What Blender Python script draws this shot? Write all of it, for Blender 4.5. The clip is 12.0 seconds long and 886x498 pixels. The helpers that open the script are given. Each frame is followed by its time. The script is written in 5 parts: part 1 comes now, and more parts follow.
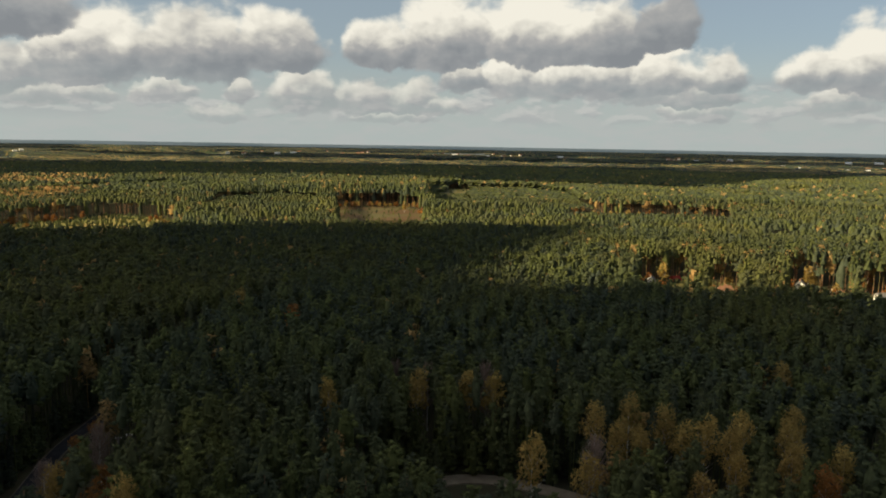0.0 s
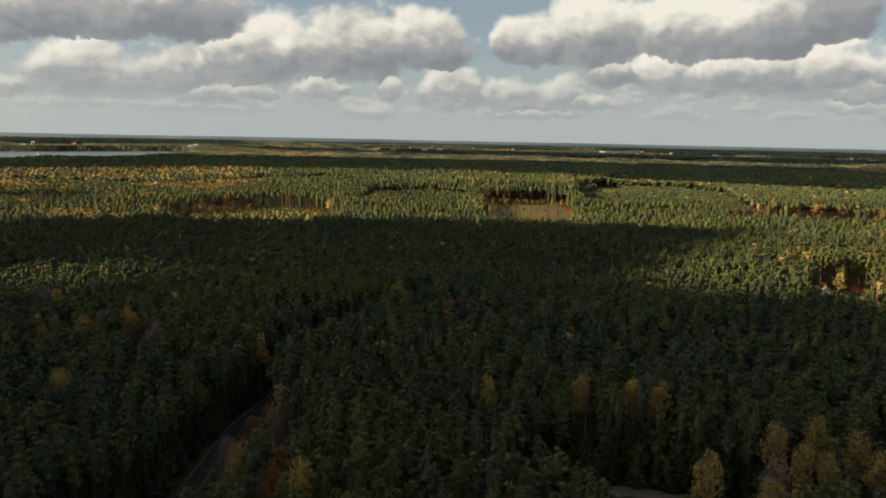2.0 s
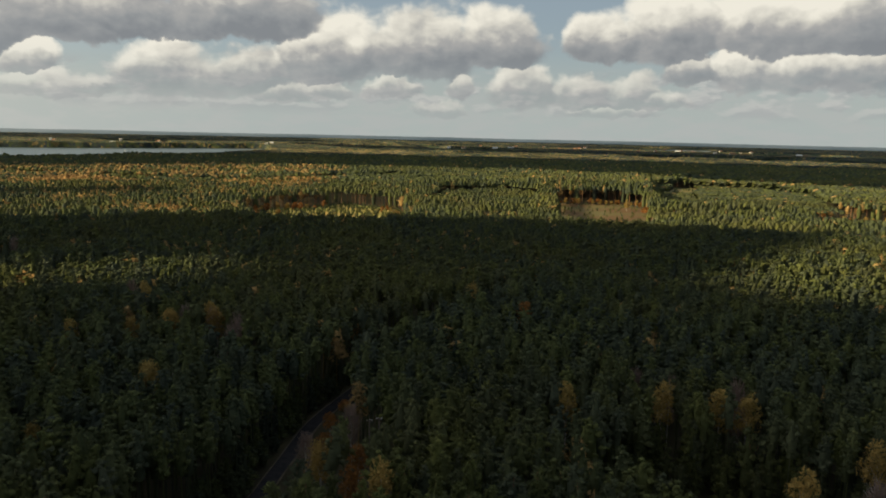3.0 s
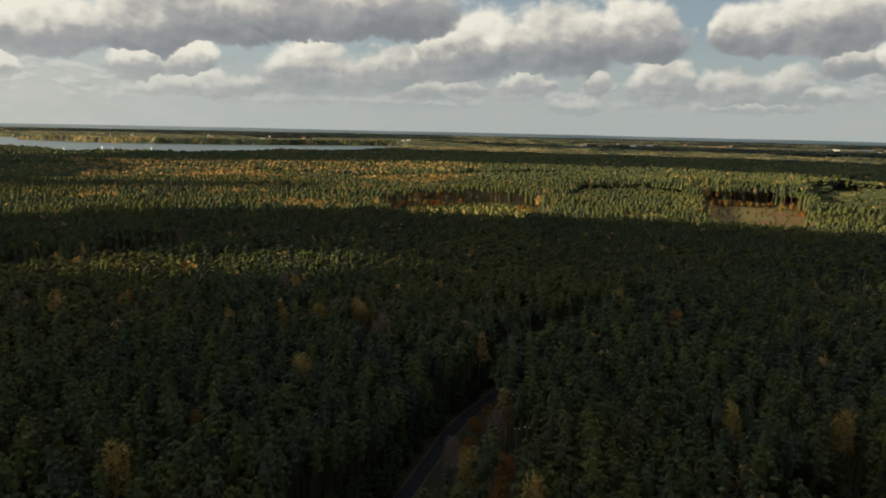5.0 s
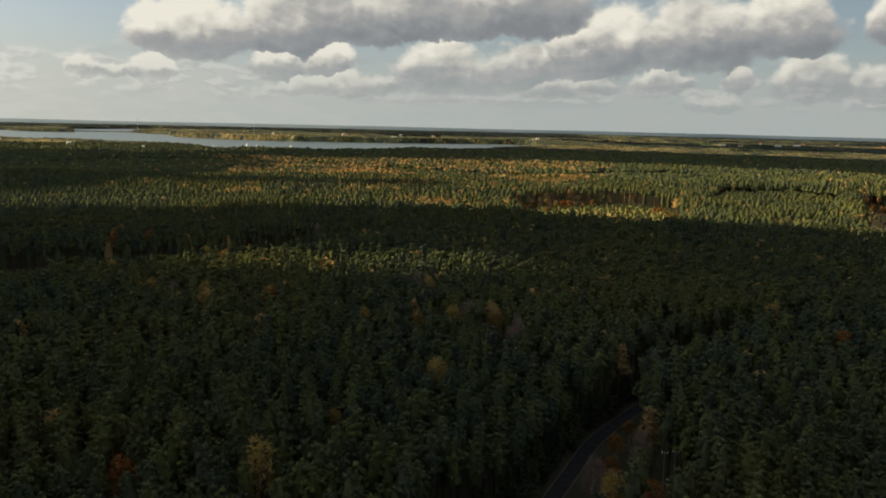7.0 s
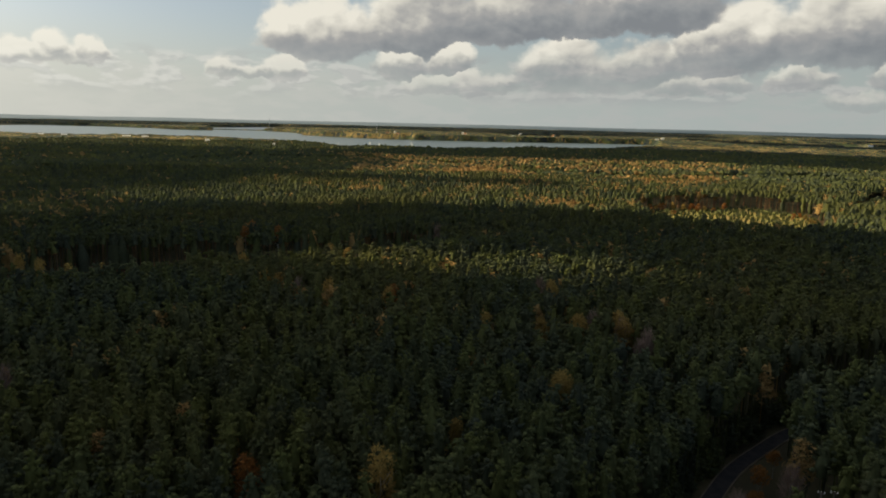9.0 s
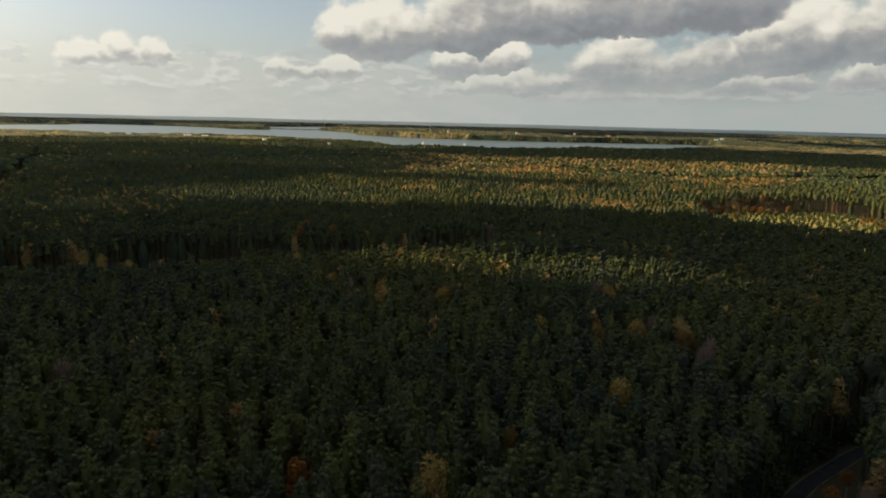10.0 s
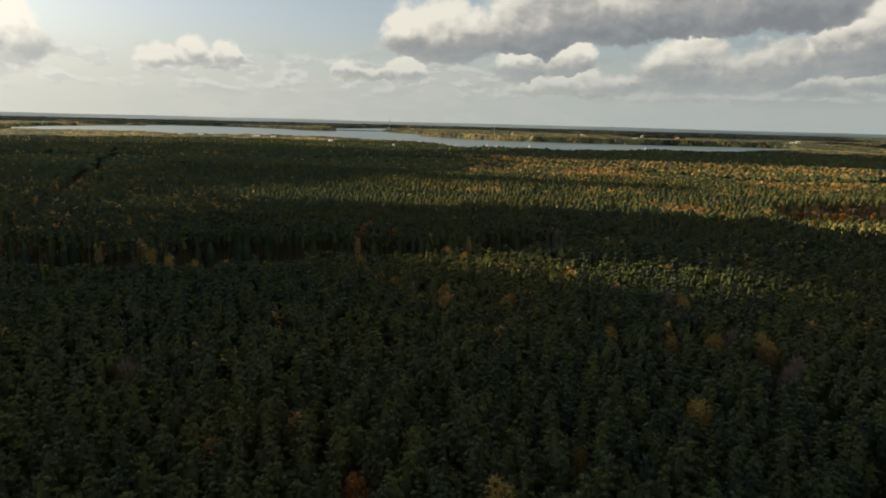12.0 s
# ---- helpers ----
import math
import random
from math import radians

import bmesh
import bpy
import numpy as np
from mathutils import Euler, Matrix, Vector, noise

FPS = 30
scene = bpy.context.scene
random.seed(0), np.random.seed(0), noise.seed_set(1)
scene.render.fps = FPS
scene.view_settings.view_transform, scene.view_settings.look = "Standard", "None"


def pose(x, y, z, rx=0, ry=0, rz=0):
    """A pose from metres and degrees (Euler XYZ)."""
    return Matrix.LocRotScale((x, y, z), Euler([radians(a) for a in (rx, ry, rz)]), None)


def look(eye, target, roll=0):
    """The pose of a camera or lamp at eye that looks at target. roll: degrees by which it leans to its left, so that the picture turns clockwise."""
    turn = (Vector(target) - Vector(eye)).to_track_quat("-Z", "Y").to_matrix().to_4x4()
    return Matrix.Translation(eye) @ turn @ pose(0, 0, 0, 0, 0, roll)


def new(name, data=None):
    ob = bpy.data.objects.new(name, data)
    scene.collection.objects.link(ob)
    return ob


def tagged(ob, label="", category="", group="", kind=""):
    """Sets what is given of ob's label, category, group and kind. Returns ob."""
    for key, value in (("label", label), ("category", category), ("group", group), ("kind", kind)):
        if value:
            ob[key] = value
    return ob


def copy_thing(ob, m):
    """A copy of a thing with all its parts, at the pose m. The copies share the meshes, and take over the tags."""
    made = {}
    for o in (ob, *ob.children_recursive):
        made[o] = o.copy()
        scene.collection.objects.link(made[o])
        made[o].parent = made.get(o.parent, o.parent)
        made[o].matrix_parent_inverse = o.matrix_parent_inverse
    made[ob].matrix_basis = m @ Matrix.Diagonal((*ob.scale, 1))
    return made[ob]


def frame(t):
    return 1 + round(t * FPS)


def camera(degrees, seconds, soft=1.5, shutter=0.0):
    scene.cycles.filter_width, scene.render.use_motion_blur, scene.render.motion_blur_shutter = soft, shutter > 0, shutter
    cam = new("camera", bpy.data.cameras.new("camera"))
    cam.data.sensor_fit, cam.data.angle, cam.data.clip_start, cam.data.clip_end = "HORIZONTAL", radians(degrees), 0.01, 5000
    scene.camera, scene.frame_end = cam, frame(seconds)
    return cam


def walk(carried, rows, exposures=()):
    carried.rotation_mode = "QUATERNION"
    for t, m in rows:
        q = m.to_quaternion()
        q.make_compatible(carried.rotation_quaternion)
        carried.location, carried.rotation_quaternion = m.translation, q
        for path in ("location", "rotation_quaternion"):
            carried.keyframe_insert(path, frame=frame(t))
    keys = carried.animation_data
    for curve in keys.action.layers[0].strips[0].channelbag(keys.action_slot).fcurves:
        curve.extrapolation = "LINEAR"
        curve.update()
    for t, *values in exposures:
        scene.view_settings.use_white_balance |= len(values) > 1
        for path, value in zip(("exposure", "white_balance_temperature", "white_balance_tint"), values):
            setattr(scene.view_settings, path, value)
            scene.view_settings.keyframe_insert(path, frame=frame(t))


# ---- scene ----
# ---------------------------------------------------------------- camera
cam = camera(62.51, 12.0, soft=1.9)
PATH = [
    (0.0, pose(0.00, -0.00, 62.00, 81.71, -0.96, -1.28)),
    (0.5, pose(-1.13, 0.29, 62.07, 81.57, -1.03, 1.83)),
    (1.0, pose(-2.27, 0.62, 62.15, 81.46, -1.02, 4.65)),
    (1.5, pose(-3.43, 0.99, 62.23, 81.37, -1.09, 7.44)),
    (2.0, pose(-4.61, 1.41, 62.32, 81.27, -1.12, 9.90)),
    (2.5, pose(-5.81, 1.86, 62.40, 81.15, -1.10, 12.71)),
    (3.0, pose(-7.02, 2.36, 62.48, 81.02, -1.25, 15.34)),
    (5.0, pose(-12.01, 4.63, 62.81, 80.61, -1.25, 25.68)),
    (5.5, pose(-13.29, 5.26, 62.89, 80.51, -1.25, 28.28)),
    (6.0, pose(-14.57, 5.92, 62.96, 80.44, -1.28, 30.63)),
    (6.5, pose(-15.86, 6.60, 63.03, 80.37, -1.28, 33.19)),
    (7.0, pose(-17.14, 7.29, 63.09, 80.28, -1.28, 35.56)),
    (9.0, pose(-22.26, 10.20, 63.23, 79.99, -1.33, 44.77)),
    (9.5, pose(-23.54, 10.95, 63.24, 79.92, -1.33, 46.97)),
    (10.0, pose(-24.80, 11.70, 63.24, 79.88, -1.38, 48.89)),
    (10.5, pose(-26.06, 12.45, 63.22, 79.85, -1.34, 50.63)),
    (11.0, pose(-27.30, 13.20, 63.19, 79.84, -1.37, 52.03)),
    (11.5, pose(-28.53, 13.95, 63.15, 79.86, -1.43, 53.07)),
    (12.0, pose(-29.75, 14.70, 63.09, 79.89, -1.46, 53.84)),
]
walk(cam, PATH, exposures=[(0.0, 0.89), (3.0, 0.83), (6.5, 0.77), (12.0, 0.76)])

# ---------------------------------------------------------------- world, sun
SUN_YAW = 106.0        # degrees to the left of the y axis
SUN_EL = 26.0
SUN_DIR = Vector((-math.sin(radians(SUN_YAW)) * math.cos(radians(SUN_EL)),
                  math.cos(radians(SUN_YAW)) * math.cos(radians(SUN_EL)), math.sin(radians(SUN_EL))))


class Nodes:
    """Short hand for node trees."""

    def __init__(self, tree):
        self.tree = tree

    def add(self, kind, **sets):
        n = self.tree.nodes.new(kind)
        for k, v in sets.items():
            setattr(n, k, v)
        return n

    def put(self, sock, value):
        if isinstance(value, bpy.types.NodeSocket):
            self.tree.links.new(value, sock)
        elif isinstance(value, tuple) and len(value) == 3 and sock.type == "RGBA":
            sock.default_value = (*value, 1)
        else:
            sock.default_value = value

    def math(self, op, a, b=None, c=None, clamp=False):
        n = self.add("ShaderNodeMath", operation=op, use_clamp=clamp)
        for i, v in enumerate((a, b, c)):
            if v is not None:
                self.put(n.inputs[i], v)
        return n.outputs[0]

    def vec(self, op, a, b=None):
        n = self.add("ShaderNodeVectorMath", operation=op)
        self.put(n.inputs[0], a)
        if b is not None:
            self.put(n.inputs[1], b)
        return n.outputs["Value"] if op in ("LENGTH", "DOT_PRODUCT") else n.outputs[0]

    def noise(self, vector, scale, detail=4.0, rough=0.55):
        n = self.add("ShaderNodeTexNoise")
        if vector is not None:
            self.put(n.inputs["Vector"], vector)
        n.inputs["Scale"].default_value = scale
        n.inputs["Detail"].default_value = detail
        n.inputs["Roughness"].default_value = rough
        return n.outputs["Fac"]

    def smooth(self, x, lo, hi, a=0.0, b=1.0):
        n = self.add("ShaderNodeMapRange", interpolation_type="SMOOTHSTEP")
        for i, v in enumerate((x, lo, hi, a, b)):
            self.put(n.inputs[i], v)
        return n.outputs[0]

    def mix(self, fac, a, b):
        n = self.add("ShaderNodeMix", data_type="RGBA")
        self.put(n.inputs["Factor"], fac)
        self.put(n.inputs["A"], a)
        self.put(n.inputs["B"], b)
        return n.outputs["Result"]

    def mul(self, fac, a, b):
        n = self.add("ShaderNodeMix", data_type="RGBA", blend_type="MULTIPLY")
        self.put(n.inputs["Factor"], fac)
        self.put(n.inputs["A"], a)
        self.put(n.inputs["B"], b)
        return n.outputs["Result"]


def cloud_group(specs):
    """Density of the cumulus field at (bearing, elevation) in degrees, and the place within the nearest heap."""
    g = bpy.data.node_groups.new("cumulus_field", "ShaderNodeTree")
    g.interface.new_socket("Place", in_out="INPUT", socket_type="NodeSocketVector")
    g.interface.new_socket("Density", in_out="OUTPUT", socket_type="NodeSocketFloat")
    g.interface.new_socket("Within", in_out="OUTPUT", socket_type="NodeSocketVector")
    n = Nodes(g)
    gi, go = n.add("NodeGroupInput"), n.add("NodeGroupOutput")
    # ragged outlines at two scales
    place = gi.outputs[0]
    for scale, detail, reach in ((0.22, 1.0, (1.8, 1.2, 0.0)), (0.8, 7.0, (1.5, 1.5, 0.0))):
        warp = n.add("ShaderNodeTexNoise")
        n.put(warp.inputs["Vector"], gi.outputs[0])
        warp.inputs["Scale"].default_value, warp.inputs["Detail"].default_value = scale, detail
        place = n.vec("ADD", place, n.vec("MULTIPLY", n.vec("SUBTRACT", warp.outputs["Color"], (0.5, 0.5, 0.5)), reach))
    nearest = None
    for az, el, w, h, tone in specs:
        own = n.vec("MULTIPLY", n.vec("SUBTRACT", place, (az, el, 0.0)), (1.0 / w, 1.0 / h, 0.0))
        q = n.vec("LENGTH", n.vec("MAXIMUM", own, n.vec("MULTIPLY", own, (-1.0, -3.0, 0.0))))
        own = n.vec("ADD", own, (0.0, 0.0, tone))
        if nearest is None:
            nearest, within = q, own
            continue
        closer = n.smooth(n.math("SUBTRACT", nearest, q), -0.16, 0.16)
        pick = n.add("ShaderNodeMix", data_type="VECTOR")
        n.put(pick.inputs["Factor"], closer)
        n.put(pick.inputs[4], within)
        n.put(pick.inputs[5], own)
        within = pick.outputs[1]
        nearest = n.math("SMOOTH_MIN", nearest, q, 0.18)
    n.put(go.inputs[0], n.math("SUBTRACT", 1.0, n.math("MINIMUM", nearest, 2.2)))
    n.put(go.inputs[1], within)
    return g


def billow_group():
    """Cauliflower lumps on the clouds, at (bearing, elevation) in degrees."""
    g = bpy.data.node_groups.new("cloud_billows", "ShaderNodeTree")
    g.interface.new_socket("Place", in_out="INPUT", socket_type="NodeSocketVector")
    g.interface.new_socket("Billows", in_out="OUTPUT", socket_type="NodeSocketFloat")
    n = Nodes(g)
    gi, go = n.add("NodeGroupInput"), n.add("NodeGroupOutput")
    p = n.vec("MULTIPLY", gi.outputs[0], (1.0, 1.45, 1.0))
    warp = n.add("ShaderNodeTexNoise")
    n.put(warp.inputs["Vector"], p)
    warp.inputs["Scale"].default_value, warp.inputs["Detail"].default_value = 0.5, 2.0
    p = n.vec("ADD", p, n.vec("MULTIPLY", n.vec("SUBTRACT", warp.outputs["Color"], (0.5, 0.5, 0.5)), (1.7, 1.7, 0.0)))
    total = n.math("MULTIPLY", n.math("SUBTRACT", n.noise(p, 0.22, 7.0, 0.53), 0.5), 1.6)
    for scale, amount in ((0.26, 0.62), (0.70, 0.30), (1.9, 0.10)):
        v = n.add("ShaderNodeTexVoronoi", voronoi_dimensions="2D", feature="SMOOTH_F1")
        n.put(v.inputs["Vector"], p)
        v.inputs["Scale"].default_value = scale
        v.inputs["Smoothness"].default_value = 0.5
        total = n.math("MULTIPLY_ADD", n.math("SUBTRACT", 0.42, v.outputs["Distance"]), amount, total)
    n.put(go.inputs[0], total)
    return g


CLOUDS = []


def cloud(*heaps):
    """One cumulus: its heaps, each with bearing (left of the y axis), elevation of the base, half width and height in degrees, and tone."""
    CLOUDS.extend(heaps)


cloud((35.1, 3.15, 4.2, 4.1, 0.02), (30.0, 3.48, 4.5, 3.0, -0.10), (23.8, 4.82, 5.1, 4.8, 0.12), (17.4, 5.26, 5.6, 4.8, 0.00), (11.3, 5.96, 4.1, 4.1, 0.02))  # wide bank in the north-west
cloud((41.9, 6.68, 7.6, 3.2, -0.14), (30.3, 7.48, 8.0, 3.7, -0.12))  # darker sheet above it
cloud((56.8, 5.62, 2.5, 3.7, 0.25), (53.6, 5.38, 4.0, 4.3, 0.05), (47.6, 5.82, 4.7, 4.1, -0.04), (38.6, 7.12, 6.7, 3.0, -0.10))  # bank with a bright western end
cloud((3.3, 6.40, 3.2, 3.4, 0.08), (-1.9, 6.72, 4.7, 5.4, 0.15), (-8.3, 6.77, 5.5, 6.0, 0.32), (-13.9, 6.87, 3.3, 4.5, -0.08), (-17.5, 7.62, 2.8, 3.4, -0.32))  # brightest bank, due north
cloud((9.1, 2.83, 3.2, 2.9, 0.00), (4.6, 2.68, 3.0, 2.2, -0.05), (0.9, 2.67, 2.8, 2.2, -0.05))  # grey pair below
cloud((-3.2, 4.35, 2.4, 1.9, -0.05), (-6.2, 4.26, 2.6, 2.5, 0.10), (-9.9, 4.17, 3.2, 2.8, 0.15), (-13.9, 4.30, 2.7, 2.5, 0.05), (-17.3, 4.17, 4.0, 3.4, 0.20), (-21.4, 4.47, 2.3, 2.6, 0.00))  # long row of heaps
cloud((-18.8, 3.28, 5.1, 1.5, -0.12))  # skirts under the row
cloud((-27.6, 4.45, 2.3, 2.5, 0.10), (-30.4, 4.32, 3.0, 4.2, 0.20), (-32.9, 4.25, 3.1, 5.1, 0.15))  # heap climbing eastwards
cloud((14.1, 3.18, 1.1, 1.6, 0.00))  # lone small heap
cloud((27.6, 2.51, 2.8, 1.8, 0.05), (24.5, 2.71, 2.1, 1.2, 0.00), (19.5, 2.91, 2.7, 1.4, 0.00))  # flat little heaps
cloud((15.7, 1.57, 2.4, 1.1, 0.05), (2.4, 1.70, 3.9, 0.9, 0.10), (-0.6, 2.48, 2.6, 1.3, 0.15), (-20.0, 2.26, 3.1, 1.1, 0.00), (-29.2, 2.61, 3.1, 1.5, -0.05))  # low rows far off
cloud((48.2, 3.73, 2.2, 2.4, 0.25), (44.4, 4.05, 2.0, 2.3, 0.25))  # twin white heaps
cloud((59.0, 2.9, 3.4, 0.8, 0.05), (61.2, 3.05, 1.4, 1.1, 0.25), (56.9, 3.01, 1.6, 1.5, 0.30))  # small bright heaps by the lake
cloud((43.2, 2.29, 5.4, 1.5, 0.08))  # pale masses under them
cloud((72.3, 3.45, 4.2, 1.1, 0.08), (74.7, 3.55, 1.7, 1.5, 0.22), (72.2, 3.67, 1.9, 1.9, 0.22), (70.0, 3.77, 1.2, 1.6, 0.18))  # white heaps towards the sun
cloud((83.4, 3.64, 2.0, 4.1, 0.05), (86.6, 3.15, 2.9, 5.4, 0.05))  # broad heap nearest the sun

world = bpy.data.worlds.new("autumn_sky")
scene.world = world
world.use_nodes = True
world.node_tree.nodes.clear()
w = Nodes(world.node_tree)
field = cloud_group(CLOUDS)
lumpy = billow_group()
sky = w.add("ShaderNodeTexSky", sky_type="NISHITA", sun_disc=False, sun_elevation=radians(SUN_EL),
            sun_rotation=radians(-SUN_YAW), altitude=80.0, air_density=1.0, dust_density=1.2, ozone_density=2.5)
clear = w.vec("SCALE", sky.outputs[0])
clear.node.inputs["Scale"].default_value = 0.10
direction = w.add("ShaderNodeTexCoord").outputs["Generated"]
xyz = w.add("ShaderNodeSeparateXYZ")
w.put(xyz.inputs[0], direction)
bearing = w.math("DEGREES", w.math("ARCTAN2", w.math("MULTIPLY", xyz.outputs[0], -1.0), xyz.outputs[1]))
height = w.math("DEGREES", w.math("ARCSINE", xyz.outputs[2]))
spot = w.add("ShaderNodeCombineXYZ")
w.put(spot.inputs[0], bearing)
w.put(spot.inputs[1], height)


drawn = w.add("ShaderNodeGroup", node_tree=field)
w.put(drawn.inputs[0], spot.outputs[0])
# above and around these clouds a broken layer goes on all over the sky
layer = w.noise(w.vec("MULTIPLY", spot.outputs[0], (1.0, 1.6, 1.0)), 0.085, 5.0, 0.55)
layer = w.math("MULTIPLY", w.math("SUBTRACT", layer, 0.49), 5.0)
layer = w.math("MULTIPLY_ADD", w.smooth(height, 10.5, 15.0, 1.0, 0.0), -4.0, layer)
here = w.math("MAXIMUM", drawn.outputs[0], layer)
# cloud shading painted by place in the heap: sunlit tops, sunward sides, grey bases
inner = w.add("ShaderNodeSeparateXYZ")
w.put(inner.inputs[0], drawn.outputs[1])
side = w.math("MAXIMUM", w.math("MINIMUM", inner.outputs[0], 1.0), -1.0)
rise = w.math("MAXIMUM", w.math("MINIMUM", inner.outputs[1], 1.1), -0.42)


def billow_at(where):
    g = w.add("ShaderNodeGroup", node_tree=lumpy)
    w.put(g.inputs[0], where)
    return g.outputs[0]


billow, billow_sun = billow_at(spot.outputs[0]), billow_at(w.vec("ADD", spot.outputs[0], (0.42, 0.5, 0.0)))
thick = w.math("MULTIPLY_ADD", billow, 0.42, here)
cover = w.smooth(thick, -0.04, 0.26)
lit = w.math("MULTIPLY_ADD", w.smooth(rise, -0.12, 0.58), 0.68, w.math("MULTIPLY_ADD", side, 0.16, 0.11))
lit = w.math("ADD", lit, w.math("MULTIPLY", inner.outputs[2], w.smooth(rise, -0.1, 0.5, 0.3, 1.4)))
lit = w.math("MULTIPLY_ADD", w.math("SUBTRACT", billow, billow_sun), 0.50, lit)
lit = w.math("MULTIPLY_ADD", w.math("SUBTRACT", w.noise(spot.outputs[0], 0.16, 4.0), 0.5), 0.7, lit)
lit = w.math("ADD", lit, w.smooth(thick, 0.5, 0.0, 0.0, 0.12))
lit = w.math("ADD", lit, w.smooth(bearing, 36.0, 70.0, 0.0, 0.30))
# clouds overhead, out of view, painted darker, which dims the skylight
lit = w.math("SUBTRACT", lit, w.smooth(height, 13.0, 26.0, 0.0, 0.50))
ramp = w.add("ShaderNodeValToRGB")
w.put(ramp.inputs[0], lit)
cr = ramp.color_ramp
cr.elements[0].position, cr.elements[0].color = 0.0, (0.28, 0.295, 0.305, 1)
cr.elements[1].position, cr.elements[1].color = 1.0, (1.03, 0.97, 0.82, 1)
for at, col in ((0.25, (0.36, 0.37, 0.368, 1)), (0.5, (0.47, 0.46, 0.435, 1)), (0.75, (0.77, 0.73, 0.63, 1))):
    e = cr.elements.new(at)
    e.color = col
haze = w.mix(w.smooth(bearing, 20.0, 95.0), (0.505, 0.550, 0.515), (0.72, 0.715, 0.63))
hazy = w.mix(w.math("MULTIPLY", w.smooth(height, 0.5, 8.0, 0.95, 0.45), w.smooth(height, 12.0, 34.0, 1.0, 0.25)), clear, haze)
# rows of small pale clouds far off above the skyline
row = w.noise(w.vec("MULTIPLY", spot.outputs[0], (1.0, 2.6, 1.0)), 0.34, 4.0, 0.5)
row = w.math("MULTIPLY", w.smooth(row, 0.44, 0.58), w.math("MULTIPLY", w.smooth(height, 5.2, 3.8), w.smooth(height, 0.9, 2.6)))
belly = w.noise(w.vec("MULTIPLY", w.vec("ADD", spot.outputs[0], (0.3, 0.28, 0.0)), (1.0, 2.6, 1.0)), 0.34, 4.0, 0.5)
row_lit = w.smooth(w.math("SUBTRACT", row, w.smooth(belly, 0.47, 0.60)), -0.6, 0.6)
veil = w.math("MULTIPLY", w.smooth(w.noise(w.vec("MULTIPLY", spot.outputs[0], (1.0, 3.2, 1.0)), 0.26, 5.0, 0.6), 0.42, 0.60), w.smooth(height, 5.0, 2.5, 0.0, 0.45))
hazy = w.mix(veil, hazy, w.mix(w.smooth(bearing, 20.0, 80.0), (0.54, 0.54, 0.51), (0.76, 0.74, 0.65)))
row_tone = w.mix(w.smooth(bearing, 30.0, 75.0), w.mix(row_lit, (0.43, 0.44, 0.435), (0.63, 0.62, 0.575)), w.mix(row_lit, (0.60, 0.60, 0.55), (0.86, 0.84, 0.75)))
hazy = w.mix(w.math("MULTIPLY", row, 0.75), hazy, row_tone)
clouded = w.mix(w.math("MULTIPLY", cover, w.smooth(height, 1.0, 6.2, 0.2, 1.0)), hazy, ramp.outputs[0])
back = w.add("ShaderNodeBackground")
# the sky brightens round the veiled sun
toward = w.math("MAXIMUM", w.vec("DOT_PRODUCT", direction, tuple(SUN_DIR)), 0.0)
glow = w.math("MULTIPLY_ADD", w.math("POWER", toward, 10.0), 0.8, 0.90)
tone = w.add("ShaderNodeVectorMath", operation="SCALE")
w.put(tone.inputs[0], w.mul(1.0, clouded, (0.985, 1.0, 1.025)))
w.put(tone.inputs["Scale"], glow)
w.put(back.inputs[0], tone.outputs[0])
back.inputs[1].default_value = 0.53
out = w.add("ShaderNodeOutputWorld")
w.put(out.inputs[0], back.outputs[0])

sun = new("sun", bpy.data.lights.new("sun", "SUN"))
sun.data.energy = 5.0
sun.data.angle = radians(0.53)
sun.data.color = (1.0, 0.80, 0.46)
sun.matrix_world = look((0, 0, 400), Vector((0, 0, 400)) - SUN_DIR)


# ---------------------------------------------------------------- materials
def material(name, rough=0.85, spec=0.2):
    m = bpy.data.materials.new(name)
    m.use_nodes = True
    n = Nodes(m.node_tree)
    b = m.node_tree.nodes["Principled BSDF"]
    b.inputs["Roughness"].default_value = rough
    b.inputs["Specular IOR Level"].default_value = spec
    return m, n, b


def bump(n, b, height_socket, strength, distance):
    u = n.add("ShaderNodeBump")
    u.inputs["Strength"].default_value = strength
    u.inputs["Distance"].default_value = distance
    n.put(u.inputs["Height"], height_socket)
    n.put(b.inputs["Normal"], u.outputs[0])


